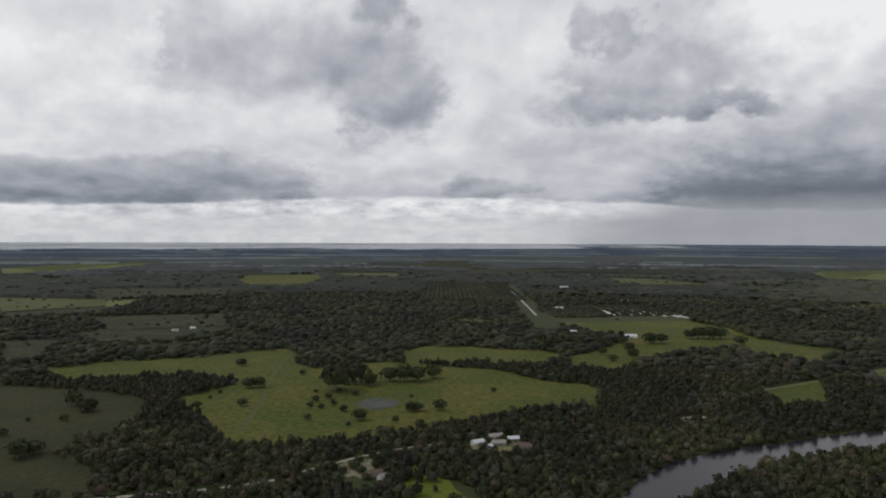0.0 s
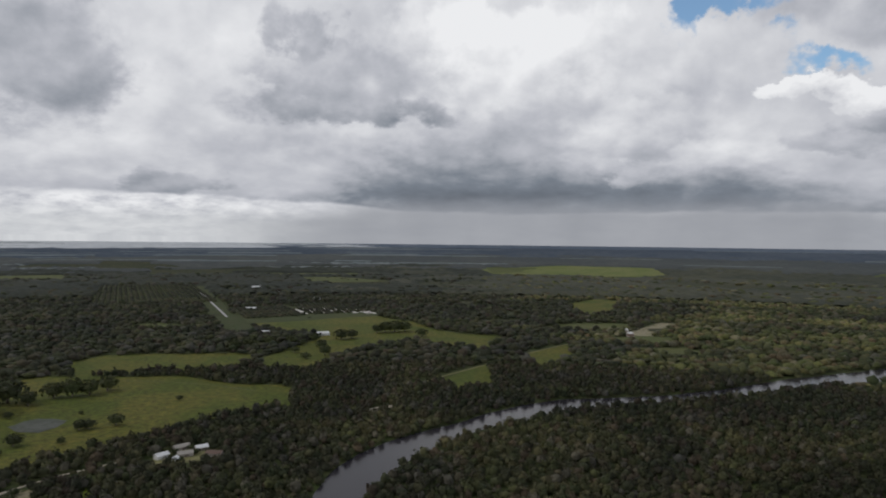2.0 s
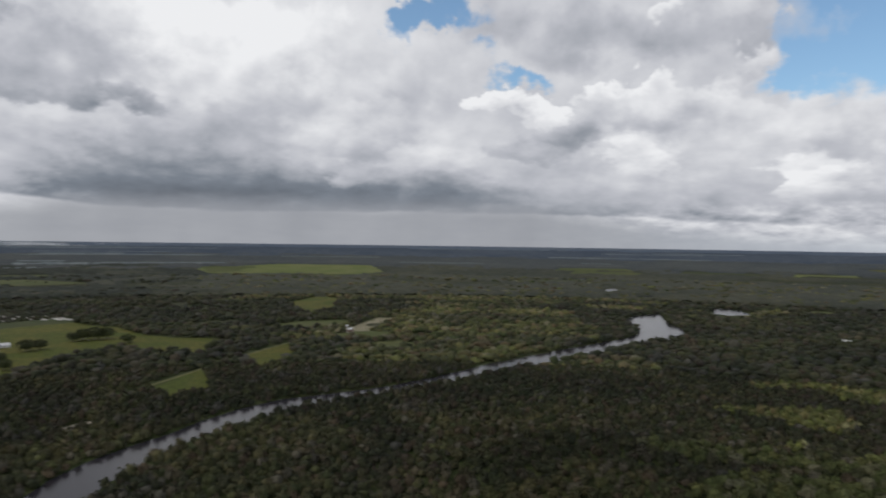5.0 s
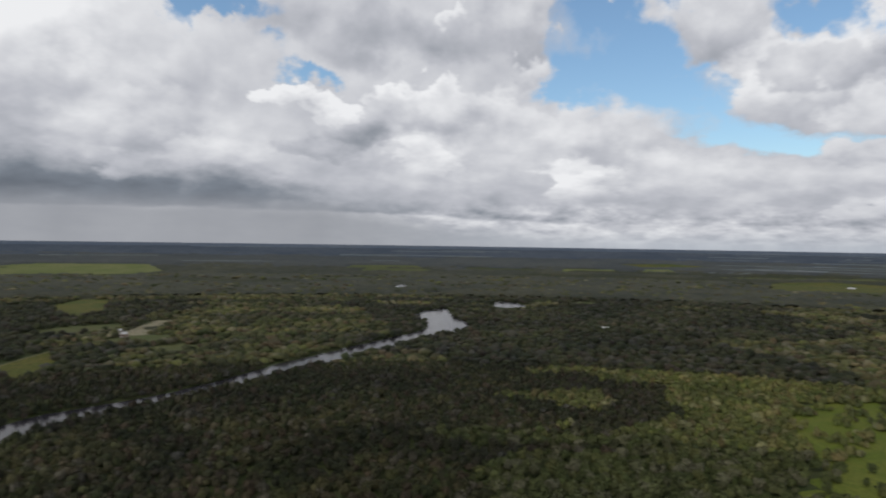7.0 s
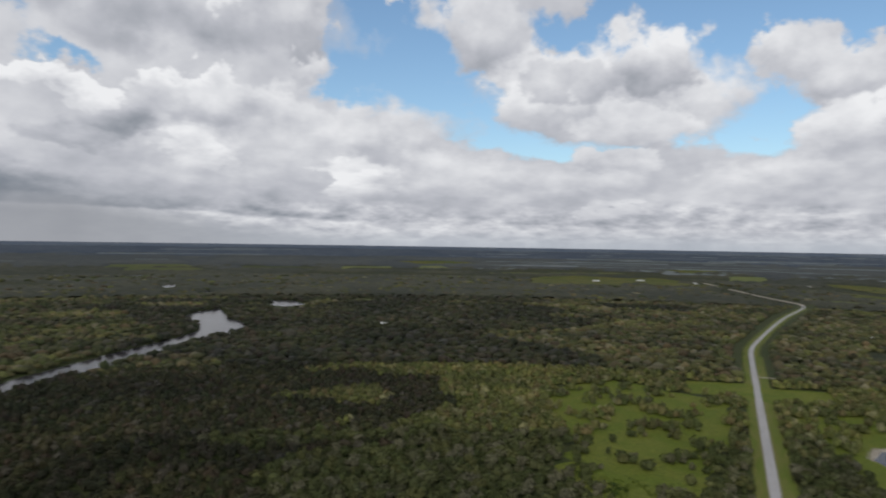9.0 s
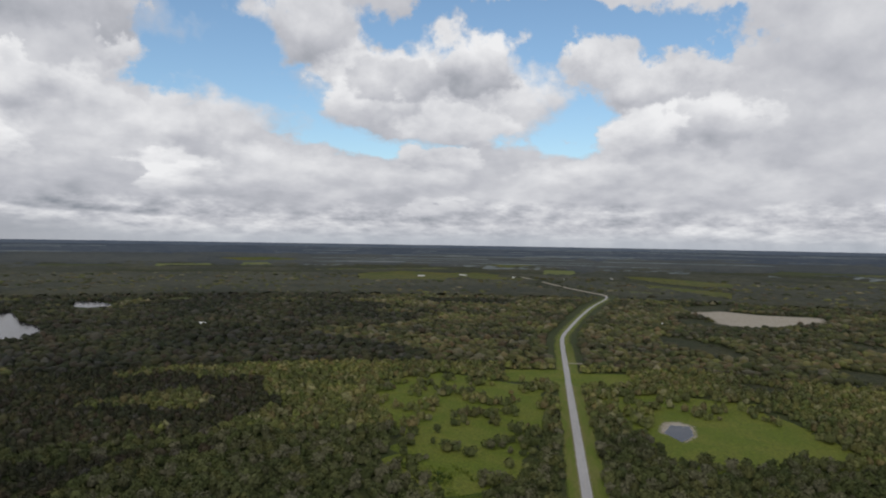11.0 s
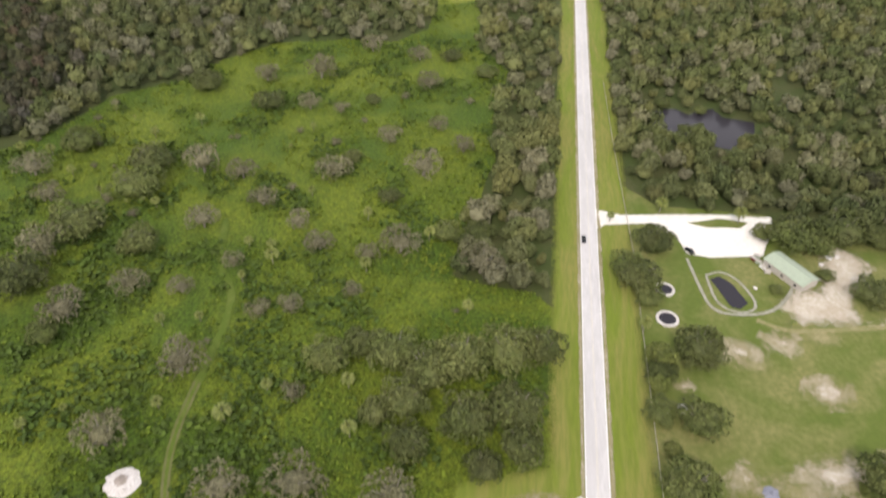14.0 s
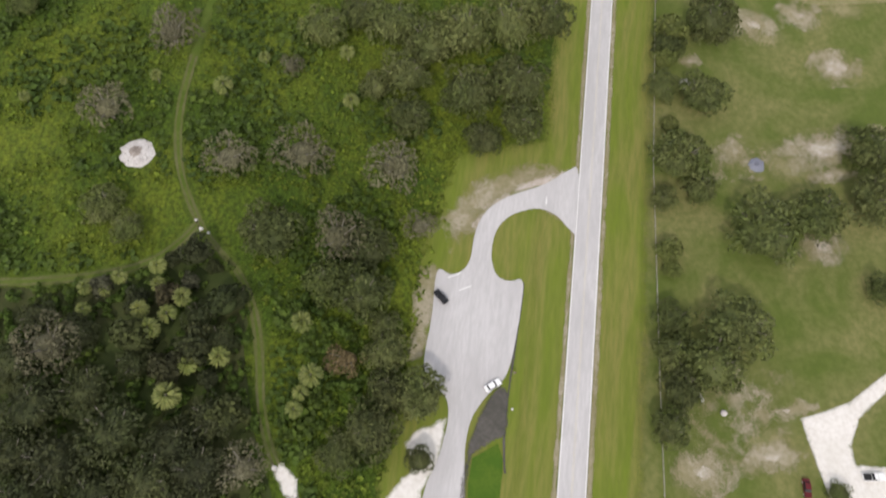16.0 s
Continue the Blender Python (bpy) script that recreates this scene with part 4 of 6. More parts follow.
side = Vector((-ROAD_DIR.y, ROAD_DIR.x))
ribbon("road_verge", [tuple(Vector(p) - side * 1.4) for p in ROAD[:8]], 33, VERGE, 0.165, "broad mown grass verge along the country road", "verge", 0.06, soft=4.0)
sheet("mown_grass", [(116, -52), (113, -20), (88, -8), (62, -1), (45, 2), (22, 10), (-10, 14), (-12, -36), (60, -54)], VERGE, 0.15, "mown grass round the rest area", "grass", 3, 1.0, soft=3.0)
ribbon("road_verge", ROAD[6:13], 30, VERGE, 0.30, "grass verge along the far road", "verge", 0.2)
road = ribbon("road", ROAD, 7.2, ASPHALT, 0.34, "straight two-lane country road of pale asphalt", "road")
for off in (-3.35, 3.35):
    n = Vector((-ROAD_DIR.y, ROAD_DIR.x)) * off
    ribbon("edge_line", [tuple(Vector(p) + n) for p in ROAD[:8]], 0.16, PAINT, 0.37, "white painted edge line of the road", "road marking")
for off in (-0.16, 0.16):
    n = Vector((-ROAD_DIR.y, ROAD_DIR.x)) * off
    ribbon("centre_line", [tuple(Vector(p) + n) for p in ROAD[:8]], 0.10, YELLOW, 0.37, "yellow painted centre line, worn", "road marking")
ribbon("road", [(247, 2714), (229, 2084), (222, 1760), (219, 1640)], 5.5, ASPHALT, 0.9, "pale farm road beside the orchard", "road")
ribbon("road", [(340, 808), (374, 831), (442, 870), (553, 939), (706, 1021), (790, 1050)], 4.5, DIRT, 0.6, "sandy road through riverside woods", "road", 0.3)
for line, wide in (([(-236, 1113), (-229, 976), (-209, 830), (-193, 722), (-188, 643)], 10), ([(-396, 1017), (-326, 1058), (-259, 1096)], 6), ([(-2, 960), (86, 911), (146, 837)], 7)):
    ribbon("cattle_track", line, wide * 0.7, TRACK, 0.42, "worn tan track across the pasture", "track", 0.6, soft=wide * 0.32)
ribbon("road", [(-280, 470), (-233, 479), (-213, 486), (-166, 498), (-120, 520)], 6, SAND, 0.5, "sandy lane between trees", "road", 0.2)
ribbon("road", [(-110, 535), (-86, 557), (-66, 577), (-35, 598), (0, 612)], 4, SAND, 0.5, "sandy lane to a clearing", "road", 0.2)
ribbon("road", [(2290, -786), (2330, -800), (2569, -772), (2965, -765), (3500, -760)], 20, SAND, 1.2, "far road with broad sandy shoulders", "road", 0.2, soft=5)
ribbon("road", [(3323, -364), (2803, -352)], 10, SAND, 1.4, "pale straight lane in far fields", "road")
ribbon("driveway", [(1019, -291), (1014, -312), (1010, -330)], 6, SAND, 0.40, "short sandy driveway beside the road", "driveway")

# rest area with its loop
LOT = [(105.6, -56.5), (103.9, -52.7), (99.4, -44.3), (97.1, -33.8), (93.1, -26.6), (86.6, -22.5), (76.2, -19.9), (73.3, -14.5), (77.1, -10.5), (62.4, -7.9),
       (50.2, -4.2), (45.3, -4.7), (40.7, -9.4), (34.9, -9.5), (24.8, -5.6), (18, -1), (-10, 6), (-12, -8), (12.5, -10.6), (19.5, -11.6), (27.5, -12.5),
       (34.3, -14.9), (39.2, -19.2), (43.3, -24.9), (47.9, -27.4), (60.1, -31.5), (71.1, -34.5), (70.1, -29.9), (72.5, -26.4), (79.1, -26), (86.9, -28.7),
       (91, -33.8), (92.5, -41.5), (89.7, -46.8), (85.3, -49), (80.4, -52.5)]
sheet("parking_lot", rounded(LOT), ASPHALT, 0.32, "pale asphalt rest area with a loop drive", "parking lot", 30, 0.15)
sheet("sand", [(34.7, -8.8), (33.1, -1.4), (30.4, 2.4), (23.4, 0.8), (17.6, 8.2), (8, 9), (0, 4), (17.8, -1), (24.5, -6)], SHELL, 0.24, "bare white sand beside the drive", "sand", 0.8, 0.6, soft=1.5)
sheet("sand", [(104.8, -53.4), (108.5, -41.9), (107.1, -33.5), (102.3, -22.6), (92, -12.3), (80.4, -15.1), (86.6, -23), (93.5, -28), (97.5, -35), (99, -46)],
      SPARSE, 0.22, "bare pinkish sand edge of the drive", "sand", 0.8, 0.8, soft=5.0)
sheet("sand", [(104.6, -54.5), (103.4, -45), (100, -36), (95.5, -27.5), (88.5, -21.6), (86.6, -22.9), (93, -28), (96.9, -35), (99, -45)], PINK_SAND, 0.245, "strip of bare white sand along the drive", "sand", 0.8, 0.8, soft=2.2)
sheet("sand", [(77.5, -9.4), (73.8, -13), (62.4, -8.5), (50.2, -4.2), (50.4, 0), (65.9, -2.6), (77, -5)], SPARSE, 0.22, "sandy edge of the parking lot", "sand", 0.8, 0.7, soft=2.4)
sheet("sand", [(92, -42), (94, -48), (90, -52), (84, -52.5), (78, -52), (80, -50), (86, -48.5)], SPARSE, 0.22, "sandy corner of the grass island", "sand", 0.7, 0.6, soft=1.6)
sheet("mulch_bed", [(42.1, -22.8), (40.4, -25.5), (29.1, -23.2), (27.4, -19.3), (25.2, -14.1), (15.5, -11.6), (8, -11.4), (8, -9.6), (15.6, -9.8), (28.6, -13.4), (35.3, -17.2)], WET, 0.335, "dark damp mulch bed beside the drive", "bed", 3, 0.5, soft=1.2)
LUSH = surface("lush_grass", [(0.052, 0.112, 0.008), (0.078, 0.132, 0.012), (0.042, 0.094, 0.007)], (0.2, 1.4), 0.95, 0.08, 3.0)
# narrow dark line beside the lot, in the same colour as the bed
ribbon("lot_edge", [(69.6, -33.9), (59.9, -31.4), (45.5, -27.0), (40.4, -25.6), (34.7, -23.9), (27.8, -22.4), (20, -21.6)], 0.7, WET, 0.30, "thin dark strip along the lot", "edge", 0.4, soft=0.3)
sheet("grass_patch", [(24.5, -14.0), (27.2, -21.0), (23.7, -21.6), (14.4, -19.5), (6, -18), (6, -11.6), (15.3, -11.9)], LUSH, 0.345, "lush green grass patch beside the drive", "grass", 3, 0.5)
for (x, y), (x1, y1) in (((74, -17), (73, -13.3)), ((95.5, -44.8), (93, -44.2)), ((70, -19.5), (69, -16.0))):
    ribbon("bay_line", [(x, y), (x1, y1)], 0.25, PAINT, 0.36, "short white painted line on asphalt", "road marking")
TRAIL = [(200, 52), (180, 54), (157, 59), (135, 63), (117, 62), (107, 59.2), (96.6, 55.3), (88, 49.8), (78.8, 42.7), (67, 39.1), (54.4, 38), (42.5, 38), (29.7, 35.2), (18.6, 29.9)]
SHORT = surface("short_trail_grass", [(0.070, 0.108, 0.011), (0.102, 0.128, 0.024), (0.058, 0.092, 0.010)], (0.12, 0.9), 0.95, 0.04, 3.0, fade=0.35)
ribbon("trail", [(246, 61), (215, 60)] + TRAIL, 4.2, SHORT, 0.185, "short trodden grass of a trail through the meadow", "trail", 0.5, soft=1.8)
ribbon("trail", [(96.6, 55.3), (90.8, 60), (85.5, 67.4), (83.1, 77.9), (82.5, 94.4), (83.7, 111)], 4.6, SHORT, 0.188, "short trodden grass of a side trail", "trail", 0.5, soft=1.6)
for off in (-0.85, 0.85):
    ribbon("trail", [(x + off * 0.5, y + off) for x, y in TRAIL[2:]], 0.9, TRACK, 0.20, "worn wheel track through the grass", "trail", 0.6)
    ribbon("trail", [(x + off, y + off * 0.3) for x, y in [(96.6, 55.3), (90.8, 60), (85.5, 67.4), (83.1, 77.9), (82.5, 94.4), (83.7, 111)]], 0.9, TRACK, 0.20,
           "worn wheel track through the grass", "trail", 0.6)
sheet("sand", [(29, 33), (26, 35), (20, 33), (17, 28), (24, 29)], SHELL, 0.22, "patch of white sand on the trail", "sand", 2, 0.8, soft=1.5)

# farmyard east of the road
WHITE_LOT = [(242, -96), (235.6, -108), (234, -128), (232, -158), (229, -167), (228.5, -173.6), (218, -168), (203, -156.4), (204, -135.7), (206.8, -126.2),
             (219.4, -126), (227.9, -118), (228.7, -98.5), (224, -91)]
sheet("driveway", WHITE_LOT, SHELL, 0.26, "bright white crushed-shell yard and driveway", "driveway", 6, 0.6, soft=1.2)
sheet("grass_island", [(227.5, -134.4), (229.5, -149.3), (225.3, -161.5), (222.1, -156), (224, -141.8)], LAWN, 0.30, "narrow grass island in the white drive", "grass", 4, 0.6)
sheet("yard", [(205.6, -181.5), (206.5, -193), (192, -200), (178, -182), (165, -177.5), (163.7, -200), (160.5, -198), (163.7, -152.7), (175, -147.6), (185, -159.5),
               (182.5, -169.7)], SAND, 0.24, "bare sandy farmyard with worn tracks", "yard", 0.7, 0.9, soft=6)
sheet("pond", [(191.7, -130), (193, -133.8), (188.5, -137), (176.7, -138.4), (174, -134), (175.5, -131.5)], WATER, 0.30, "small dark garden pond", "pond", 2, 0.4)
ribbon("garden_path", [(194, -129), (196.2, -136), (189.8, -141), (175.5, -142.3), (171.6, -135), (176.8, -126.3), (194, -129)], 1.3, GRAVEL, 0.24, "narrow gravel path round the garden pond", "path", 0.3)
ribbon("garden_path", [(204.7, -125.4), (186.4, -123.7), (174, -123.4), (171, -134.7), (172, -146.2), (179, -155.3), (185.4, -161)], 1.6, GRAVEL, 0.27, "narrow pale path across the lawn", "path", 0.3)
ribbon("garden_path", [(168.5, -137.8), (161.4, -147), (161, -164), (161, -200)], 3.0, DIRT, 0.22, "worn sandy track across the lawn", "path", 0.5)
for i, (x, y, rx, ry) in enumerate([(134, -146, 6.7, 7.8), (104, -133, 6.6, 13.5), (154, -125, 5.8, 8.1), (141, -100, 2.6, 3.5), (106, -105, 5.8, 6.5), (157, -141, 6.1, 7.4), (15, -71, 5.5, 7.4), (17, -89, 3.1, 7.2), (28, -95, 2.0, 8.4), (72, -121, 5.1, 6.3), (95, -131, 2.3, 6.6)]):
    for m, k, z in ((SPARSE, 1.25, 0.15), (SAND, 0.55 if i in (0, 1, 9) else 0.3, 0.19)):
        ring = [(x + rx * k * math.cos(q) * (1 + 0.35 * noise.noise((x, q * 2, 1))), y + ry * k * math.sin(q) * (1 + 0.35 * noise.noise((q * 2, y, 2)))) for q in np.linspace(0, 6.1, 16)]
        sheet("bare_patch", ring, m, z + 0.003 * i, "bare sandy patch worn in the lawn", "sand", 0.7, 1.0, soft=min(rx, ry) * k * 0.9)
for i, (x, y, r) in enumerate(((71, -125, 4), (148, -128, 5), (158, -158, 6), (99, -120, 7), (20, -88, 6))):
    ring = [(x + r * math.cos(q) * (0.8 + 0.5 * noise.noise((x, q * 2, 1))), y + r * 1.2 * math.sin(q)) for q in np.linspace(0, 6.1, 14)]
    sheet("bare_patch", ring, DIRT, 0.14 + 0.003 * i, "thin worn grass on the lawn", "bare patch", 0.7, 1.0, soft=r * 0.8)
for i, ring in enumerate(([(36, -68), (41, -84), (38, -101), (27, -100), (17, -100), (11, -78), (15, -62)], [(104, -84), (104, -98), (111, -129), (112, -155), (100, -152), (96, -122), (95, -98)])):
    sheet("bare_patch", ring, SPARSE, 0.146 + 0.004 * i, "thin grass over pale dry sand", "bare patch", 0.9, 1.2, soft=26)
for off in (4.3, -4.3):
    n = Vector((-ROAD_DIR.y, ROAD_DIR.x)) * off
    ribbon("sand", [tuple(Vector(p) + n) for p in ROAD[:8]], 1.6, SPARSE, 0.30, "thin sandy edge along the asphalt", "sand", 0.5, soft=0.75)
sheet("driveway", [(25.5, -98.9), (28.5, -113), (35.3, -126), (42, -140), (36, -140), (29.9, -124), (24.2, -114.4), (17.6, -109.7), (13, -109.6), (10.8, -121.3),
                   (-8, -118), (-8, -104), (3.7, -100.4), (18, -99)], SHELL, 0.26, "white shell driveway forking on a lawn", "driveway", 5, 0.4, soft=0.8)
sheet("clearing", [(-84, 545), (-78, 566), (-62, 572), (-50, 560), (-48, 535), (-60, 522), (-75, 525)], SPARSE, 0.4, "bare sandy clearing in the woods", "clearing", 6, 3, soft=8)
sheet("clearing", [(20, 596), (26, 620), (58, 638), (80, 626), (82, 596), (55, 588)], DIRT, 0.4, "bare earth yard round white-roofed sheds", "clearing", 6, 3, soft=8)
sheet("clearing", [(226, 700), (262, 716), (275, 706), (240, 692)], SAND, 0.5, "small pale clearing in woods", "clearing", 6, 2, soft=6)
sheet("clearing", [(850, 1040), (900, 1110), (960, 1140), (1090, 1225), (1120, 1190), (980, 1090), (910, 1040)], SPARSE, 0.6, "bare pale earth clearing in far woods", "clearing", 14, 8, soft=18)

# ---- trees ----
rng = np.random.default_rng(7)
ICO = bmesh.new()
bmesh.ops.create_icosphere(ICO, subdivisions=2, radius=1)
ICO_V = np.array([v.co for v in ICO.verts])
ICO_F = np.array([[v.index for v in f.verts] for f in ICO.faces])
ICO.free()
ICO = bmesh.new()
bmesh.ops.create_icosphere(ICO, subdivisions=1, radius=1)
LOW_V = np.array([v.co for v in ICO.verts])
LOW_F = np.array([[v.index for v in f.verts] for f in ICO.faces])
ICO.free()


def without_base(v, f, cut):
    keep = v[f].mean(1)[:, 2] > cut
    f = f[keep]
    used = np.unique(f)
    back_to = np.zeros(len(v), int)
    back_to[used] = np.arange(len(used))
    return v[used], back_to[f]


def leaf_cloud(n, lobes, leaf, seed, spread=0.62, solid=1.0):
    """Leaf sprays over many boughs of uneven size: a crown of radius 1 whose foot is at 0. Quads as two triangles."""
    g = np.random.default_rng(seed)
    fine = n > 600
    a, r = g.uniform(0, 2 * np.pi, lobes), (0.76 if fine else spread) * np.sqrt(g.uniform(0, 1, lobes))
    c = np.stack([r * np.cos(a), r * np.sin(a), 0.32 + 0.55 * (1 - r) + g.uniform(-0.16, 0.16, lobes)], 1)
    size = g.uniform(0.15, 0.36, lobes) if fine else g.uniform(0.24, 0.42, lobes)
    pick = g.choice(lobes, n * 3, p=size ** 2 / (size ** 2).sum())
    d = g.normal(size=(n * 3, 3))
    d[:, 2] = d[:, 2] * 0.8 + 0.45
    d /= np.linalg.norm(d, axis=1)[:, None]
    p = c[pick] + d * size[pick][:, None] * g.uniform(0.8, 1.15, (n * 3, 1))
    deep = (np.linalg.norm(p[:, None] - c[None], axis=2) / size[None]).min(1) < 0.78
    p, d = p[~deep][:n], d[~deep][:n]
    nrm = d + g.normal(size=d.shape) * (0.75 if fine else 0.45)
    nrm /= np.linalg.norm(nrm, axis=1)[:, None]
    # sprays point outwards and down from the bough
    out = p * [1, 1, 0] - [0, 0, 0.35] + g.normal(size=d.shape) * (0.35 if fine else 2.0)
    u = np.cross(nrm, np.cross(out, nrm))
    u /= np.linalg.norm(u, axis=1)[:, None] + 1e-9
    w = np.cross(nrm, u)
    s = leaf * g.uniform(0.5, 1.35, (len(p), 1))
    slim = 0.55 if fine else 0.8
    v = np.stack([p + u * s * (1.35 if fine else 1), p + w * s * slim, p - u * s, p - w * s * slim], 1).reshape(-1, 3)
    base = np.arange(len(p))[:, None] * 4
    f = np.concatenate([base + [0, 1, 2], base + [0, 2, 3]], 1).reshape(-1, 3)
    core_v, core_f = without_base(ICO_V if n > 250 else LOW_V, ICO_F if n > 250 else LOW_F, -0.5)
    near = (core_v[:, None] * 1.0 - (c - [0, 0, 0.62])[None] * 1.2)
    bulge = (0.50 if fine else 0.60) + 0.22 * np.exp(-(near ** 2).sum(2).min(1) * 3)
    core = core_v * bulge[:, None] * solid * [1, 1, 0.72] + [0, 0, 0.50 if not fine else 0.44]
    return np.concatenate([core, v]), np.concatenate([core_f, f + len(core)])


def limb(bm, a, b, r0, r1, n=6):
    a, b = Vector(a), Vector(b)
    q = (b - a).to_track_quat("Z", "Y")
    lo = [bm.verts.new(a + q @ Vector((r0 * math.cos(k), r0 * math.sin(k), 0))) for k in np.arange(n) * 2 * math.pi / n]
    hi = [bm.verts.new(b + q @ Vector((r1 * math.cos(k), r1 * math.sin(k), 0))) for k in np.arange(n) * 2 * math.pi / n]
    for i in range(n):
        bm.faces.new((lo[i], lo[(i + 1) % n], hi[(i + 1) % n], hi[i]))
    bm.faces.new(hi)


def tree_proto(name, seed, material, leaves, lobes, leaf, tall, label, category, bare=False):
    """A broadleaf tree of crown radius 1: tapered trunk with limbs, and a crown of many leaf clumps."""
    root = tagged(new(name), label, category)
    g = np.random.default_rng(seed)
    bm = bmesh.new()
    fork = 0.35 * tall
    limb(bm, (0, 0, -0.02), (0.03, 0.02, fork), 0.075, 0.05)
    for k in range(6 if bare else 4):
        a, r = g.uniform(0, 6.28), g.uniform(0.35, 0.75)
        tip = (r * math.cos(a), r * math.sin(a), tall * g.uniform(0.55, 0.85))
        limb(bm, (0.03, 0.02, fork * 0.9), tip, 0.04, 0.012, 5)
    part("trunk", bm, BARK, root)
    v, f = leaf_cloud(leaves, lobes, leaf, seed, solid=0.6 if bare else 1.0)
    crown = link_mesh("crown", v * [1, 1, tall * 0.74] + [0, 0, tall * 0.08], f, material)
    crown.parent = root
    return root


def palm_proto(seed):
    """A cabbage palm of crown radius 1, 2.6 tall: a bare stem under a ball of drooping fronds."""
    root = tagged(new("palm_tree"), "cabbage palm with a round yellow-green crown", "palm tree")
    g = np.random.default_rng(seed)
    bm = bmesh.new()
    limb(bm, (0, 0, -0.02), (0.06, 0.03, 1.4), 0.075, 0.06)
    limb(bm, (0.06, 0.03, 1.4), (0.03, 0.05, 2.4), 0.06, 0.075)
    part("trunk", bm, BARK, root)
    bm = bmesh.new()
    for k in range(96):
        a, up = g.uniform(0, 6.28), math.asin(g.uniform(-0.5, 1.0))
        d, side = Vector((math.cos(a), math.sin(a), 0)), Vector((-math.sin(a), math.cos(a), 0))
        at, pts = Vector((0.03, 0.05, 2.4)), []
        for s, w in ((0.22, 0.02), (0.50, 0.085), (0.80, 0.075), (1.0, 0.012)):
            h = at + (d * math.cos(up) + Vector((0, 0, math.sin(up)))) * s - Vector((0, 0, 0.32 * s * s))
            pts.append([bm.verts.new(h + side * w + Vector((0, 0, -0.4 * w))), bm.verts.new(h + Vector((0, 0, 0.02))), bm.verts.new(h - side * w + Vector((0, 0, -0.4 * w)))])
        for p, q in zip(pts, pts[1:]):
            bm.faces.new((p[0], p[1], q[1], q[0]))
            bm.faces.new((p[1], p[2], q[2], q[1]))
    part("crown", bm, LEAF[2], root)
    return root


OAK_P = [tree_proto("oak_tree", 11 + i, LEAF[0], 1500, 30, 0.056, t, "spreading evergreen oak with a dense dull green crown", "tree") for i, t in enumerate((1.5, 1.35, 1.7, 1.45))]
PASTURE_P = [tree_proto("oak_tree", 21 + i, DARK_LEAF, 240, 14, 0.105, t, "dark round oak standing alone in the pasture", "tree") for i, t in enumerate((1.5, 1.35))]
GREY_P = [tree_proto("mossy_tree", 31 + i, LEAF[1], 900, 22, 0.052, t, "half-bare tree grey with hanging moss in the meadow", "tree", True) for i, t in enumerate((1.75, 1.5, 1.6))]
YEL_P = [tree_proto("young_tree", 41, LEAF[3], 600, 11, 0.09, 1.6, "young tree with yellow-green leaves beside the fence", "tree")]
DARK_OAK_P = [tree_proto("oak_tree", 61 + i, DARK_LEAF, 1500, 30, 0.056, t, "dark spreading oak standing beside the trail", "tree") for i, t in enumerate((1.5, 1.6))]
RUSSET_P = [tree_proto("russet_tree", 45, RUSSET_LEAF, 800, 16, 0.06, 1.4, "half-dead tree with russet brown leaves", "tree", True)]
PALM_P = [palm_proto(51), palm_proto(52)]
TREES = []


def plant(protos, spots, group, tall=1.0):
    for x, y, r in spots:
        proto = protos[int(rng.integers(len(protos)))]
        m = Matrix.LocRotScale((x, y, 0.05), Euler((0, 0, rng.uniform(0, 6.28))), Vector((r * 1.15, r * 1.15, r * tall * rng.uniform(0.95, 1.15))))
        tagged(copy_thing(proto, m), group=group)
        TREES.append((x, y, r))


plant(OAK_P, OAKS_WEST, "oaks west of the road")
plant(DARK_OAK_P, OAKS_SOUTH, "oaks by the trail")
plant(RUSSET_P, [(52, 15, 5.4)], "russet tree by the lot", 0.9)
plant(GREY_P, GREY_WEST, "mossy trees near the trail", 0.9)
plant(PALM_P, PALMS_WEST, "palms near the trail")
plant(OAK_P, [(212, -174, 9.5), (204, -181, 6)], "oaks by the barn", 0.85)
plant(OAK_P, OAKS_EAST, "oaks on the lawn")
plant(OAK_P, [(299, -168, 4.6), (304, -163, 3.6), (290, -166, 5.2), (313, -208, 5.0), (322, -178, 3.4), (331, -160, 4.8), (287, -190, 5.4)], "oaks round the woodland pond", 0.85)
plant(YEL_P, YELLOW_EAST, "young trees along the fence")
plant(GREY_P, [(x, y, r * 0.9) for x, y, r in GREY_MEADOW], "mossy trees in the meadow", 0.95)
small = []
while len(small) < 46:
    u, w = rng.uniform(130, 420), rng.uniform(-60, 170)
    if inside(np.array([u]), np.array([w]), MEADOW)[0] and all(math.hypot(u - q[0], w - q[1]) > q[2] + 4 for q in TREES):
        small.append((u, w, rng.uniform(1.2, 2.9)))
plant(GREY_P, small[:30], "small grey shrubs in the meadow", 0.9)
plant(PALM_P, [(u, w, r * 0.7) for u, w, r in small[30:]], "palms in the meadow", 1.2)
plant(OAK_P, OAKS_MEADOW, "oaks round the meadow", 0.8)
plant(PALM_P, PALMS_MEADOW, "palms in the meadow")
plant(PASTURE_P, CLUMP, "trees in the pasture", 1.0)
plant(PASTURE_P, [(39, 607, 3.6), (42, 618, 4), (57, 613, 4), (56, 628, 4.4), (68, 612, 3.6), (36, 626, 4), (73, 621, 4), (45, 600, 3), (-68, 546, 6.5), (-62, 536, 5), (-52, 548, 4.6), (-44, 538, 4.5),
               (-76, 536, 4.2), (-56, 522, 4.6), (-40, 524, 5), (-66, 562, 4.6)], "trees round the yards", 0.8)
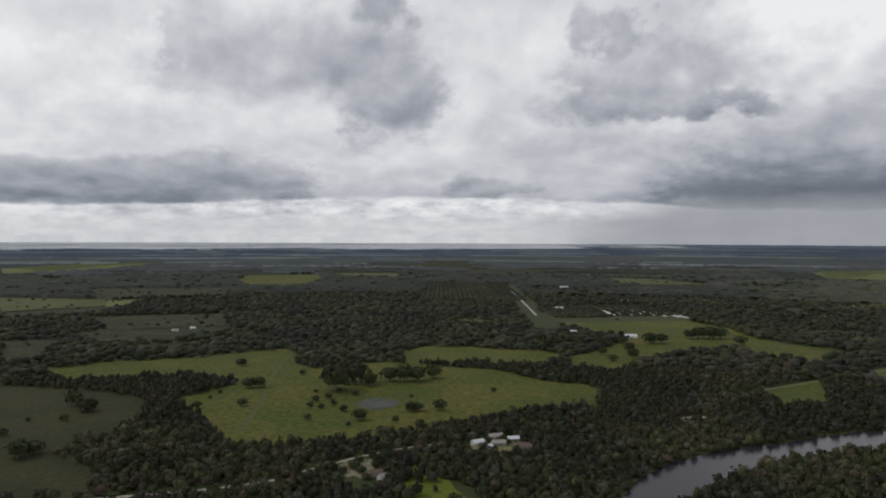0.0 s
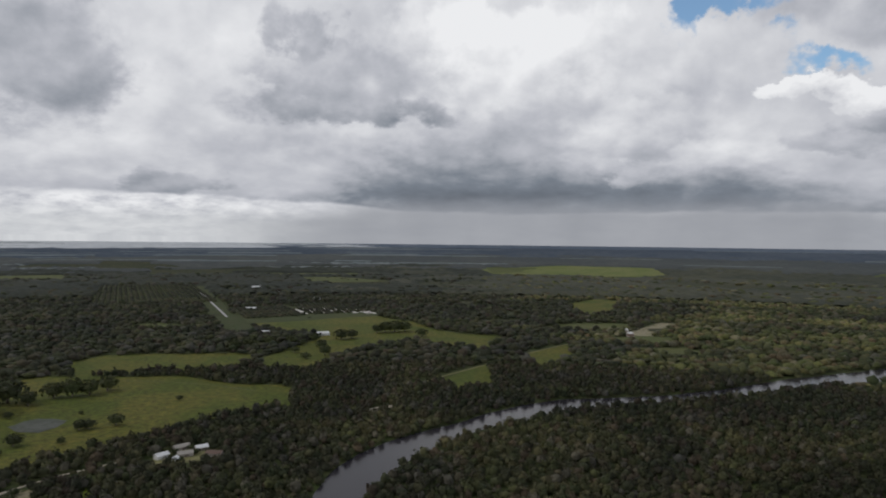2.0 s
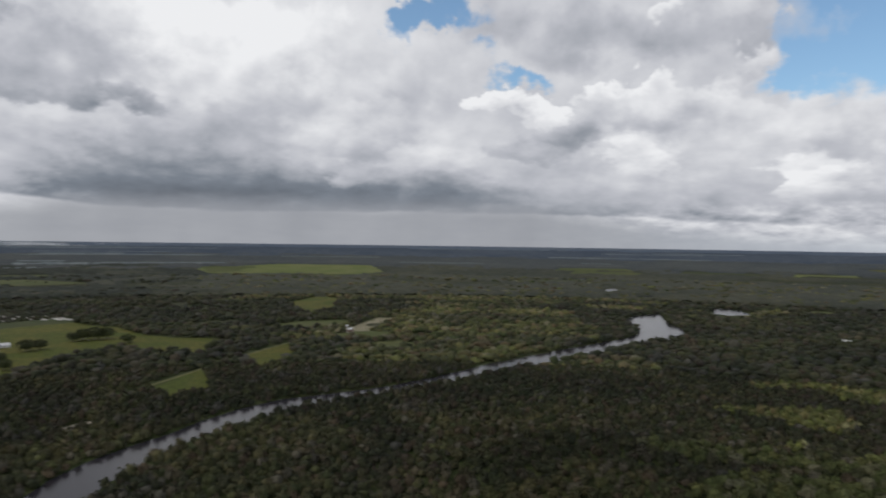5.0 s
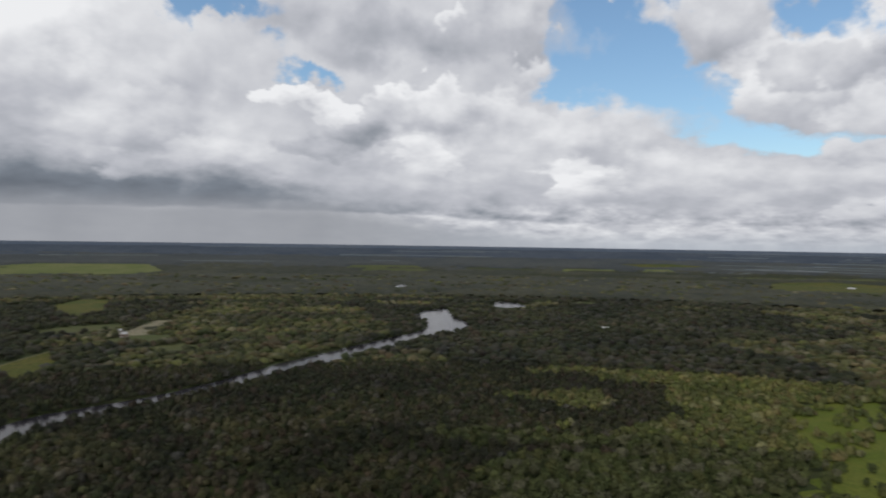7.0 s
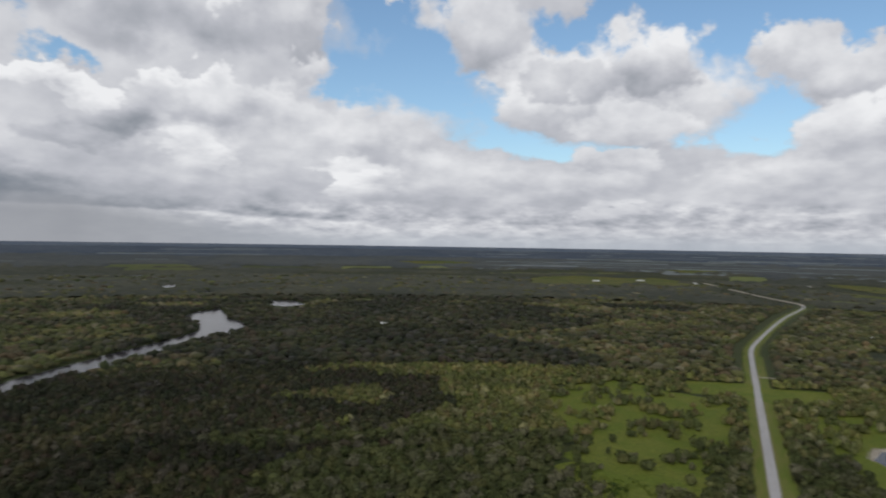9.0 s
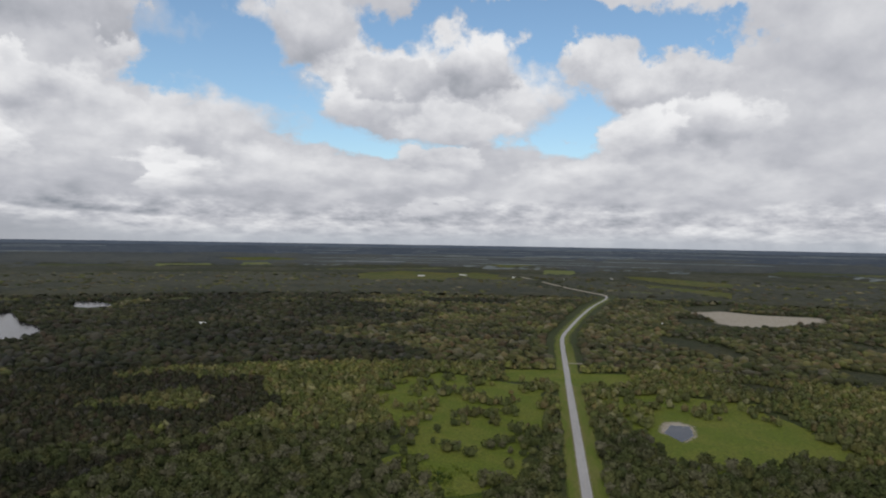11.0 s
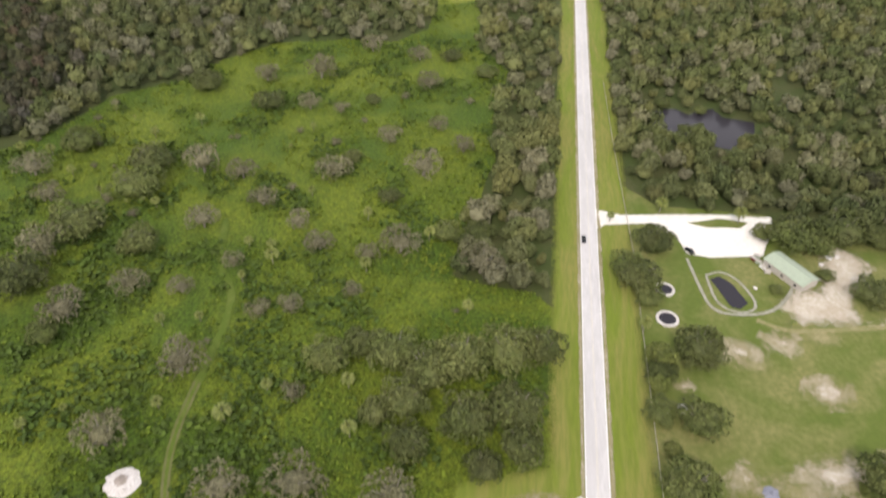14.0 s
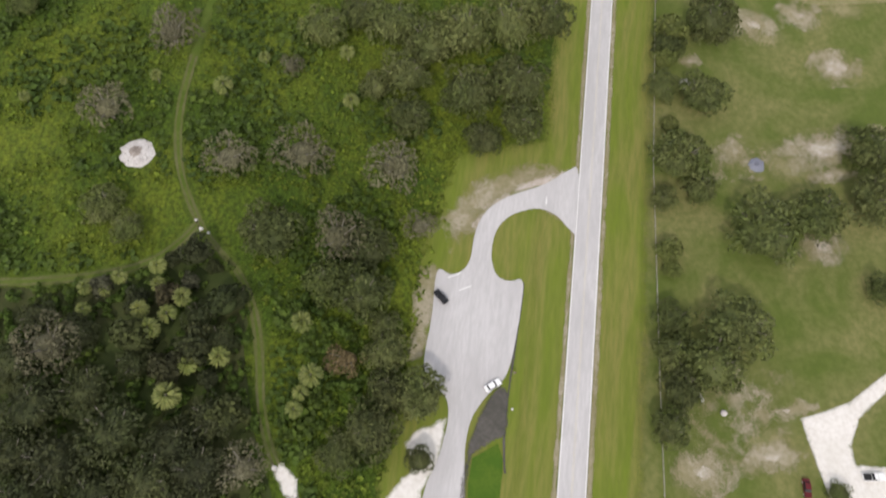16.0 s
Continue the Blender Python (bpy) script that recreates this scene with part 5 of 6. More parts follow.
plant(PASTURE_P, CLUMP2, "trees by the farm", 0.95)
for p in OAK_P + DARK_OAK_P + RUSSET_P + PASTURE_P + GREY_P + YEL_P + PALM_P:
    for o in (*p.children_recursive, p):
        bpy.data.objects.remove(o)

# the woods: crowns beyond counting
OPEN = [p for polys in FIELDS.values() for p in polys] + FAR_STRIPS + DULL_STRIPS + GREEN_STRIPS + PALE_STRIPS + GLADES + [MEADOW, LAWN_EAST, POND_WOODS, SAND_PIT, RIVER,
        [(-88, 520), (-80, 560), (-58, 566), (-42, 545), (-40, 510), (-60, 500)], [(20, 588), (24, 620), (56, 638), (78, 626), (80, 590), (52, 580)],
        [(850, 1040), (900, 1110), (960, 1140), (1090, 1225), (1120, 1190), (980, 1090), (910, 1040)], [(1987, 795), (1960, 700), (1870, 640), (1784, 683), (1850, 740)],
        [(226, 700), (262, 716), (275, 706), (240, 692)],
        [(2170, 1240), (2430, 1310), (2540, 1410), (2420, 1410)], [(2760, 1760), (2900, 1680), (3139, 1890), (3050, 1960)], [(1880, 760), (1900, 680), (1790, 610), (1690, 650), (1750, 710)],
        [(331, -226), (356, -232), (351, -251), (331, -245)], [(2060, 1070), (2160, 1040), (2271, 1122), (2200, 1150)]]
WAYS = [(RIVER + RIVER[:1], 2.0), (POND_WOODS + POND_WOODS[:1], 1.5), (ROAD[:8], 16), (ROAD[6:12], 30), (ROAD[10:], 34), ([(247, 2714), (229, 2084), (219, 1666), (212, 1400)], 32), ([(340, 808), (374, 831), (442, 870), (553, 939), (706, 1021), (790, 1050)], 11),
        ([(-280, 470), (-233, 479), (-213, 486), (-166, 498), (-120, 520)], 6), ([(-110, 535), (-86, 557), (-66, 577), (-35, 598), (0, 612)], 5), ([(1019, -291), (1010, -330)], 6)]


def clear_of(x, y):
    """Spots that lie in no field, water or road."""
    ok = np.ones(len(x), bool)
    for p in OPEN:
        ok &= ~inside(x, y, p)
    for line, half in WAYS:
        for (x0, y0), (x1, y1) in zip(line, line[1:]):
            L2 = (x1 - x0) ** 2 + (y1 - y0) ** 2
            s = np.clip(((x - x0) * (x1 - x0) + (y - y0) * (y1 - y0)) / L2, 0, 1)
            ok &= np.hypot(x - x0 - s * (x1 - x0), y - y0 - s * (y1 - y0)) > half
    return ok


def spots(r0, r1, a0, a1, gap):
    """A jittered grid of spots between two distances and two compass angles."""
    n = int(2 * r1 / gap)
    gx, gy = np.meshgrid(np.arange(-n // 2, n // 2 + 1) * gap, np.arange(-n // 2, n // 2 + 1) * gap)
    x = gx.ravel() + rng.uniform(-0.45, 0.45, gx.size) * gap
    y = gy.ravel() + rng.uniform(-0.45, 0.45, gx.size) * gap
    d, a = np.hypot(x, y), np.degrees(np.arctan2(x, y))
    keep = (d >= r0) & (d < r1) & (a > a0) & (a < a1)
    x, y = x[keep], y[keep]
    keep = clear_of(x, y)
    x, y = x[keep], y[keep]
    thin = np.zeros(len(x), bool)
    for p in SCRUB:
        thin |= inside(x, y, p)
    tufts = np.array([noise.noise((u / 26, w / 26, 3)) + 0.5 * noise.noise((u / 9, w / 9, 6)) for u, w in zip(x, y)])
    keep = ~thin | (tufts > 0.19)
    return x[keep], y[keep]


def woods(name, shapes, x, y, radius, tall, material, label):
    """All the crowns of one belt of woodland as one mesh."""
    vs, fs, sorts, base = [], [], [], 0
    kinds = rng.integers(0, len(shapes), len(x))
    r = rng.uniform(*radius, len(x))
    h = r * rng.uniform(*tall, len(x))
    turn = rng.uniform(0, 6.28, len(x))
    for k, (v, f) in enumerate(shapes):
        pick = np.flatnonzero(kinds == k)
        c, s = np.cos(turn[pick])[:, None], np.sin(turn[pick])[:, None]
        px = (v[None, :, 0] * c - v[None, :, 1] * s) * r[pick][:, None] + x[pick][:, None]
        py = (v[None, :, 0] * s + v[None, :, 1] * c) * r[pick][:, None] + y[pick][:, None]
        pz = v[None, :, 2] * h[pick][:, None] + 0.1
        vs.append(np.stack([px, py, pz], 2).reshape(-1, 3))
        fs.append((f[None] + (np.arange(len(pick)) * len(v))[:, None, None]).reshape(-1, 3) + base)
        sorts.append(np.repeat(rng.uniform(0, 1, len(pick)), len(v)))
        base += len(pick) * len(v)
    ob = link_mesh(name, np.concatenate(vs), np.concatenate(fs), material)
    ob.data.attributes.new("kind", "FLOAT", "POINT").data.foreach_set("value", np.concatenate(sorts).astype(np.float32))
    return tagged(ob, label, "woods", kind="stuff")


def lumpy(v, f, seed, rough):
    g = np.random.default_rng(seed)
    return v * (1 + g.uniform(-rough, rough, (len(v), 1))) * [1, 1, 0.5] + [0, 0, 0.5], f


NEAR_SHAPES = [leaf_cloud(480, 13, 0.095, 70 + i, solid=0.84) for i in range(7)]
BACK_SHAPES = [leaf_cloud(112, 10, 0.135, 80 + i, solid=0.95) for i in range(7)]
for shapes, r0, r1, gap, name in ((NEAR_SHAPES, 30, 330, 7.9, "oak_woods"), (BACK_SHAPES, 330, 660, 8.2, "roadside_woods")):
    x, y = spots(r0, r1, 48, 136, gap) if r0 > 300 else spots(r0, r1, 40, 140, gap)
    far_off = np.ones(len(x), bool)
    for tx, ty, tr in TREES:
        far_off &= np.hypot(x - tx, y - ty) > tr * 0.7
    x, y = x[far_off], y[far_off]
    if r0 < 300:
        # darker canopy colours for the woods beside the trail
        by_trail = (y > 25) & (x < 150)
        woods("oak_hammock", shapes, x[by_trail], y[by_trail], (2.6, 6.9), (0.95, 1.55), DARKOAKS, "dark dense oak woods beside the trail")
        woods(name, shapes, x[~by_trail], y[~by_trail], (2.8, 7.4), (0.95, 1.5), NEARCANOPY, "dense mixed oak woods with rounded dull green crowns")
    else:
        # darker canopy copy north of this bearing, paler copy beside the road
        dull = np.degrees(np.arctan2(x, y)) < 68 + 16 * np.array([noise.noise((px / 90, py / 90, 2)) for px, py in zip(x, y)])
        woods(name, shapes, x[~dull], y[~dull], (2.8, 7.4), (0.95, 1.5), NEARCANOPY, "dense mixed oak woods with rounded dull green crowns")
        woods("swamp_woods", shapes, x[dull], y[dull], (2.6, 6.6), (1.0, 1.6), FRONTCANOPY, "dense woods south of the river in the darker canopy colour")
ROUGH_SHAPES = [leaf_cloud(22, 6, 0.23, 90 + i, solid=1.12) for i in range(10)]
x, y = spots(440, 1020, -42, 136, 7.3)
d, a = np.hypot(x, y), np.degrees(np.arctan2(x, y))
rest = (a < 48) | (d > 660)
x, y, d, a = x[rest], y[rest], d[rest], a[rest]
# this side gets the canopy copy with sunlight put into its colour
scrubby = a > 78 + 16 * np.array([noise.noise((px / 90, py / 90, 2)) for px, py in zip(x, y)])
woods("scrub_woods", ROUGH_SHAPES, x[scrubby], y[scrubby], (3.0, 6.2), (1.1, 1.8), SUNCANOPY, "scrubby roadside woods of grey-olive crowns, coloured paler as sunlit")
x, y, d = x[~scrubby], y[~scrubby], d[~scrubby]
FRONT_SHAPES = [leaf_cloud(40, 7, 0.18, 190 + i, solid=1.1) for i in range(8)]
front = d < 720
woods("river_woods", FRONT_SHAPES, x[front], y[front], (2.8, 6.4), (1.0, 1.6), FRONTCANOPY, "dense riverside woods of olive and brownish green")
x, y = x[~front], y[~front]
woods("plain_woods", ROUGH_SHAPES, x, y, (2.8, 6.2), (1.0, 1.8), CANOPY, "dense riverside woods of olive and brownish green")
LOW_SHAPES = [lumpy(*without_base(LOW_V, LOW_F, -0.6), 120 + i, 0.42) for i in range(14)]
x, y = spots(1020, 2300, -42, 136, 13.6)
# olive picks the woods whose colour is paled to imitate sun
olive = 42 - np.abs(np.degrees(np.arctan2(x, y)) - 50) + 22 * np.array([noise.noise((px / 420, py / 420, 12)) + 0.5 * noise.noise((px / 110, py / 110, 4)) for px, py in zip(x, y)]) * 1.0
olive = np.maximum(olive, np.degrees(np.arctan2(x, y)) - 62 + 20 * np.array([noise.noise((px / 240, py / 240, 15)) for px, py in zip(x, y)]))
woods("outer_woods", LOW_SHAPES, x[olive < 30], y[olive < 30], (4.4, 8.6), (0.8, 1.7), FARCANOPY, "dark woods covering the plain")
woods("cypress_woods", LOW_SHAPES, x[olive >= 30], y[olive >= 30], (4.4, 8.6), (0.8, 1.6), LITCANOPY, "woods of mixed low crowns, coloured paler as sunlit")

x, y = spots(2300, 3560, -40, 132, 30.0)
clumpy = np.array([noise.noise((px / 160, py / 160, 5)) for px, py in zip(x, y)]) > -0.12
# eastern clumps take the paler, sun-imitating colour
west = np.degrees(np.arctan2(x, y)) < 28
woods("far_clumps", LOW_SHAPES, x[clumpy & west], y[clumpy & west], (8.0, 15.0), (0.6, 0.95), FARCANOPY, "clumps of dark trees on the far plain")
woods("far_clumps", LOW_SHAPES, x[clumpy & ~west], y[clumpy & ~west], (8.0, 15.0), (0.6, 0.95), LITCANOPY, "clumps of trees on the far plain, coloured paler as sunlit")
bx, by = [], []
for p in FIELDS["FIELD_DARK"] + GLADES + [q for q in DULL_STRIPS + GREEN_STRIPS if math.hypot(*q[0]) < 3000]:
    low, high = np.array(p).min(0), np.array(p).max(0)
    n = int((high - low).prod() / 2600) + 1
    qx, qy = rng.uniform(low[0], high[0], n), rng.uniform(low[1], high[1], n)
    keep = inside(qx, qy, p) & (np.array([noise.noise((u / 70, w / 70, 9)) for u, w in zip(qx, qy)]) > 0.0)
    bx += list(qx[keep])
    by += list(qy[keep])
woods("field_bushes", LOW_SHAPES, np.array(bx), np.array(by), (2.2, 5.2), (0.8, 1.5), FARCANOPY, "scattered bushes and trees in rough fields")

# farther woods: one rolling roof of crowns
na, nr = 560, 165
aa = np.radians(np.linspace(-44, 138, na))
rr = 2250 * (REACH / 2250) ** (np.linspace(0, 1, nr) ** 1.5)
A, R = np.meshgrid(aa, rr)
X, Y = (R * np.sin(A)).ravel(), (R * np.cos(A)).ravel()
free = clear_of(X, Y)
Rf = R.ravel()
bumps = np.where(Rf > 5200, rng.uniform(0.75, 0.95, len(X)), rng.uniform(0.3, 1.35, len(X)))
near = np.where(Rf <= FLAT_END, Rf, FLAT_END + (LAST - FLAT_END) * (1 - FLAT_END / np.maximum(Rf, 1)) / (1 - FLAT_END / REACH))
Z = np.where(Rf <= FLAT_END, 0, HEIGHT - near * (HEIGHT / Rf + Rf / 1.48e7)) + np.where(free, 9.5 * bumps, -3.0) * near / Rf
grid = np.arange(na * nr).reshape(nr, na)
faces = np.stack([grid[:-1, :-1], grid[:-1, 1:], grid[1:, 1:], grid[1:, :-1]], -1).reshape(-1, 4)[:, ::-1]
roof = tagged(link_mesh("distant_woods", np.stack([X * near / Rf, Y * near / Rf, Z], 1), faces, ROOF), "dark woods stretching away to the horizon", "woods", kind="stuff")
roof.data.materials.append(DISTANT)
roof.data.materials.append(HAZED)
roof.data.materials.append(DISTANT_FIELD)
roof.data.materials.append(HAZEWOODS)
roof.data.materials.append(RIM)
roof.data.materials.append(SHADEDPLAIN)
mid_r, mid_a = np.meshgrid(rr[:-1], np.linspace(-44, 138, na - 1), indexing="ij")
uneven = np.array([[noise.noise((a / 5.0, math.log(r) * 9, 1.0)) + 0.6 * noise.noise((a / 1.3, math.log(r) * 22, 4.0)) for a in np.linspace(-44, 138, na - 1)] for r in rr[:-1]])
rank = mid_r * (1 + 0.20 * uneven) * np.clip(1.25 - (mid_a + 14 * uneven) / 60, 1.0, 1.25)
# haze colours chosen by distance, the shade-darkened one by bearing
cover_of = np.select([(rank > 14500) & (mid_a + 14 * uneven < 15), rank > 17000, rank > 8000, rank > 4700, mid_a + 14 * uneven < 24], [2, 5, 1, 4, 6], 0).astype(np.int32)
for _ in range(330):
    row, col = plan_rng.randrange(20, nr - 6), plan_rng.randrange(0, na - 40)
    bearing = -44 + 182 * col / na
    if rr[row] > 4200 and (bearing < 18 or bearing > 82 or plan_rng.random() < 0.25):
        cover_of[row:row + plan_rng.randrange(1, 3), col:col + plan_rng.randrange(5, 40)] = 3
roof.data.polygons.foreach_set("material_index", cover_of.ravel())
roof.data.update()

# undergrowth below the trees nearest the camera
g = np.random.default_rng(61)
x, y = g.uniform(-20, 130, 2600), g.uniform(-10, 150, 2600)
keep = ~inside(x, y, MEADOW) & (np.degrees(np.arctan2(x, y)) > 5) & ((y > 36) | (x < 8))
keep |= inside(x, y, [(22, 12), (62, 2), (100, 0), (112, 22), (78, 30), (30, 28)]) & (rng.uniform(size=len(x)) < 0.8)
keep &= ~inside(x, y, LOT) & ~inside(x, y, [(40, -12), (12, -14), (-16, -12), (-16, 10), (18, 6), (40, 2)])
BUSH = [leaf_cloud(34, 5, 0.26, 170 + i, 0.7) for i in range(4)]
woods("undergrowth", BUSH, x[keep], y[keep], (0.9, 2.2), (0.9, 1.5), BRAMBLE, "tangled green undergrowth below the oaks")


# ---- orchards and low growth ----
def rows_in(poly, across, along, angle):
    c, s = math.cos(radians(angle)), math.sin(radians(angle))
    xs, ys = [p[0] for p in poly], [p[1] for p in poly]
    n = int(max(max(xs) - min(xs), max(ys) - min(ys)) / min(across, along))
    u, v = np.meshgrid(np.arange(-n, n) * across, np.arange(-n, n) * along)
    x, y = (u * c - v * s).ravel() + np.mean(xs), (u * s + v * c).ravel() + np.mean(ys)
    keep = inside(x, y, poly)
    return x[keep] + rng.uniform(-0.6, 0.6, keep.sum()), y[keep] + rng.uniform(-0.6, 0.6, keep.sum())


for poly, across, along, angle in (([(-64, 2796), (255, 2782), (245, 2040), (-74, 2040)], 15, 9, 0), ([(-150, 2070), (-66, 2440), (-80, 2040)], 15, 9, 0),
                                   ([(236, 1810), (400, 1880), (400, 1620), (257, 1590)], 13, 9, 0), ([(410, 1880), (480, 1910), (546, 1900), (570, 1660), (410, 1625)], 13, 9, -8)):
    x, y = rows_in(poly, across, along, angle)
    woods("orchard", LOW_SHAPES, x, y, (4.4, 5.6), (0.8, 1.1), FARCANOPY, "straight orchard rows of small dark trees")

g = np.random.default_rng(23)
n = 44000
x, y = g.uniform(0, 1, n) ** 1.5 * 560, g.uniform(-90, 210, n)
wild = np.array([noise.noise((px * 0.035, py * 0.035, 5.0)) + 0.4 * noise.noise((px * 0.12, py * 0.12, 9.0)) for px, py in zip(x, y)])
off_trail = np.ones(n, bool)
for line in ([(386, 2), (305, 47), (246, 61)] + TRAIL, [(96.6, 55.3), (85.5, 67.4), (82.5, 94.4), (83.7, 111)]):
    for (x0, y0), (x1, y1) in zip(line, line[1:]):
        s = np.clip(((x - x0) * (x1 - x0) + (y - y0) * (y1 - y0)) / ((x1 - x0) ** 2 + (y1 - y0) ** 2), 0, 1)
        off_trail &= np.hypot(x - x0 - s * (x1 - x0), y - y0 - s * (y1 - y0)) > 3.2
clear = np.hypot(x - 121.6, y - 74) > 7
along = (x - ROAD_IN.x) * ROAD_DIR.x + (y - ROAD_IN.y) * ROAD_DIR.y
beside = (x - ROAD_IN.x) * -ROAD_DIR.y + (y - ROAD_IN.y) * ROAD_DIR.x
lot_side = ~((along > -20) & (along < 110) & (beside < 46 - 0.06 * along))
keep = inside(x, y, MEADOW) & off_trail & clear & lot_side & (beside > 17) & (wild > np.where(x < 230, -0.34, -0.14))
x, y, wild = x[keep][:15000], y[keep][:15000], wild[keep][:15000]
TUFT = [leaf_cloud(9, 3, 0.42, 140 + i, 0.8) for i in range(4)]
TUFT = [(v[len(v) - 36:], f[-18:] - (len(v) - 36)) for v, f in TUFT]
lush = wild > np.where((y > 20) & (x < 280), -0.02, 0.24)
woods("brambles", TUFT, x[lush], y[lush], (1.0, 2.6), (0.4, 0.8), BRAMBLE, "dark green brambles in thick patches")
x, y = x[~lush], y[~lush]
woods("weeds", TUFT, x, y, (0.6, 1.5), (0.4, 0.9), WEED, "tall lush weeds and brambles over the meadow")


# ---- buildings ----
def house(x, y, length, width, wall, turn, roof_mat, wall_mat, label, category="house", pitch=0.30, doors=1):
    """A gabled building: four walls with door and windows, a roof with overhang."""
    root = tagged(new(category.replace(" ", "_")), label, category)
    l, w, e = length / 2, width / 2, 0.4
    bm = box(-l, l, -w, w, 0, wall)
    for s in (-1, 1):
        a, b, c = (bm.verts.new((s * l, -w, wall)), bm.verts.new((s * l, w, wall)), bm.verts.new((s * l, 0, wall + width * pitch)))
        bm.faces.new((a, b, c))
    part("wall", bm, wall_mat, root)
    for s in (-1, 1):
        bm = bmesh.new()
        top, low = wall + width * pitch + 0.12, wall - e * 2 * pitch + 0.12
        out = []
        for z in (0.0, 0.12):
            out.append([bm.verts.new(p) for p in ((-l - e, 0, top + z), (l + e, 0, top + z), (l + e, s * (w + e), low + z), (-l - e, s * (w + e), low + z))])
        lo, hi = out
        bm.faces.new(hi), bm.faces.new(lo[::-1])
        for i in range(4):
            bm.faces.new((lo[i], lo[(i + 1) % 4], hi[(i + 1) % 4], hi[i]))
        bmesh.ops.recalc_face_normals(bm, faces=bm.faces[:])
        part("roof_slope", bm, roof_mat, root)
    for i in range(doors):
        cx = -l + length * (i + 0.5) / doors
        part("door", box(cx - 0.5, cx + 0.5, -w - 0.06, -w + 0.02, 0, min(2.1, wall - 0.2), 0.02), DARKROOF, root)
        part("window", box(cx + 1.1, cx + 2.2, -w - 0.05, -w + 0.02, 1.0, min(2.0, wall - 0.3), 0.02), GLASS, root)
        part("window", box(cx - 0.6, cx + 0.6, w - 0.02, w + 0.05, 1.0, min(2.0, wall - 0.3), 0.02), GLASS, root)
    root.matrix_basis = pose(x, y, 0.1, 0, 0, turn)
    return root


house(191.5, -162, 18.5, 9, 3.2, 22, GREEN_ROOF, GREY_WALL, "long barn with a pale green metal roof", "barn", 0.16, 3)
BUILDINGS = [(31, 611, 11, 6, 3, 30, WHITE, WHITE, "white-roofed shed in a wooded clearing", "shed"),
    (49, 609, 12, 6, 3, 5, GREY_WALL, GREY_WALL, "grey-roofed shed in a wooded clearing", "shed"),
    (63, 622, 10, 6, 3, 12, WHITE, GREY_WALL, "white-roofed shed in a wooded clearing", "shed"),
    (71, 600, 13, 7, 3, -30, DARKROOF, GREY_WALL, "brown-roofed house in a wooded clearing", "house"),
    (48, 630, 13, 6, 3, 20, GREY_WALL, GREY_WALL, "grey-roofed shed behind trees", "shed"),
    (40, 598, 8, 5, 2.6, 60, WHITE, WHITE, "small white shed in a clearing", "shed"),
    (-50, 530, 10, 6, 3, 20, DARKROOF, GREY_WALL, "brown-roofed house in a sandy clearing", "house"),
    (-44, 522, 8, 5, 3, 50, GREY_WALL, WHITE, "small pale shed in a sandy clearing", "shed"),
    (247, 1339, 20, 9, 4, 0, WHITE, WHITE, "white farmhouse beside the pasture", "house"),
    (304, 1296, 16, 9, 4, 10, WHITE, WHITE, "white farm shed beside the pasture", "shed"),
    (342, 1276, 26, 12, 5, 0, WHITE, WHITE, "long white barn beside the pasture", "barn"),
    (286, 1290, 11, 8, 4, 80, WHITE, GREY_WALL, "white farm shed beside the pasture", "shed"),
    (244, 1153, 13, 9, 5, 90, WHITE, WHITE, "small white house at the pasture's edge", "house"),
    (322, 1290, 9, 7, 4, 20, GREY_WALL, WHITE, "pale farm shed beside the pasture", "shed")]
BUILDINGS += [(-270, 2118, 42, 14, 6, 0, WHITE, WHITE, "white farm building in far woods", "barn"),
    (299, 1803, 40, 12, 5, 5, WHITE, WHITE, "white nursery shed by the orchard", "shed"),
    (452, 2286, 40, 14, 6, 0, WHITE, WHITE, "white packing shed in far groves", "shed"),
    (518, 2005, 34, 14, 6, 0, WHITE, WHITE, "white shed by the orchard", "shed"),
    (-493, 2560, 90, 14, 5, 0, WHITE, GREY_WALL, "long white roofed farm shed far off", "shed"),
    (-1446, 2773, 40, 14, 6, 0, WHITE, WHITE, "white house far off in woods", "house"),
    (-513, 1347, 20, 9, 4, 10, GREY_WALL, WHITE, "pale house at a woodland edge", "house"),
    (-490, 1380, 18, 9, 4, -10, WHITE, WHITE, "pale house at a woodland edge", "house"),
    (447, 2571, 60, 16, 6, 0, WHITE, WHITE, "white packing shed in far groves", "shed"),
    (919, 1122, 18, 10, 4, 40, WHITE, GREY_WALL, "white roofed house in a sandy clearing", "house"),
    (893, 1080, 16, 9, 4, 10, WHITE, GREY_WALL, "white roofed house in a sandy clearing", "house"),
    (872, 1053, 15, 9, 4, -20, DARKROOF, GREY_WALL, "brown roofed house in a clearing", "house"),
    (1450, 335, 22, 12, 6, 70, WHITE, WHITE, "lone white house deep in the woods", "house"),
    (1733, -641, 20, 10, 5, 60, WHITE, WHITE, "white house among far trees", "house")]
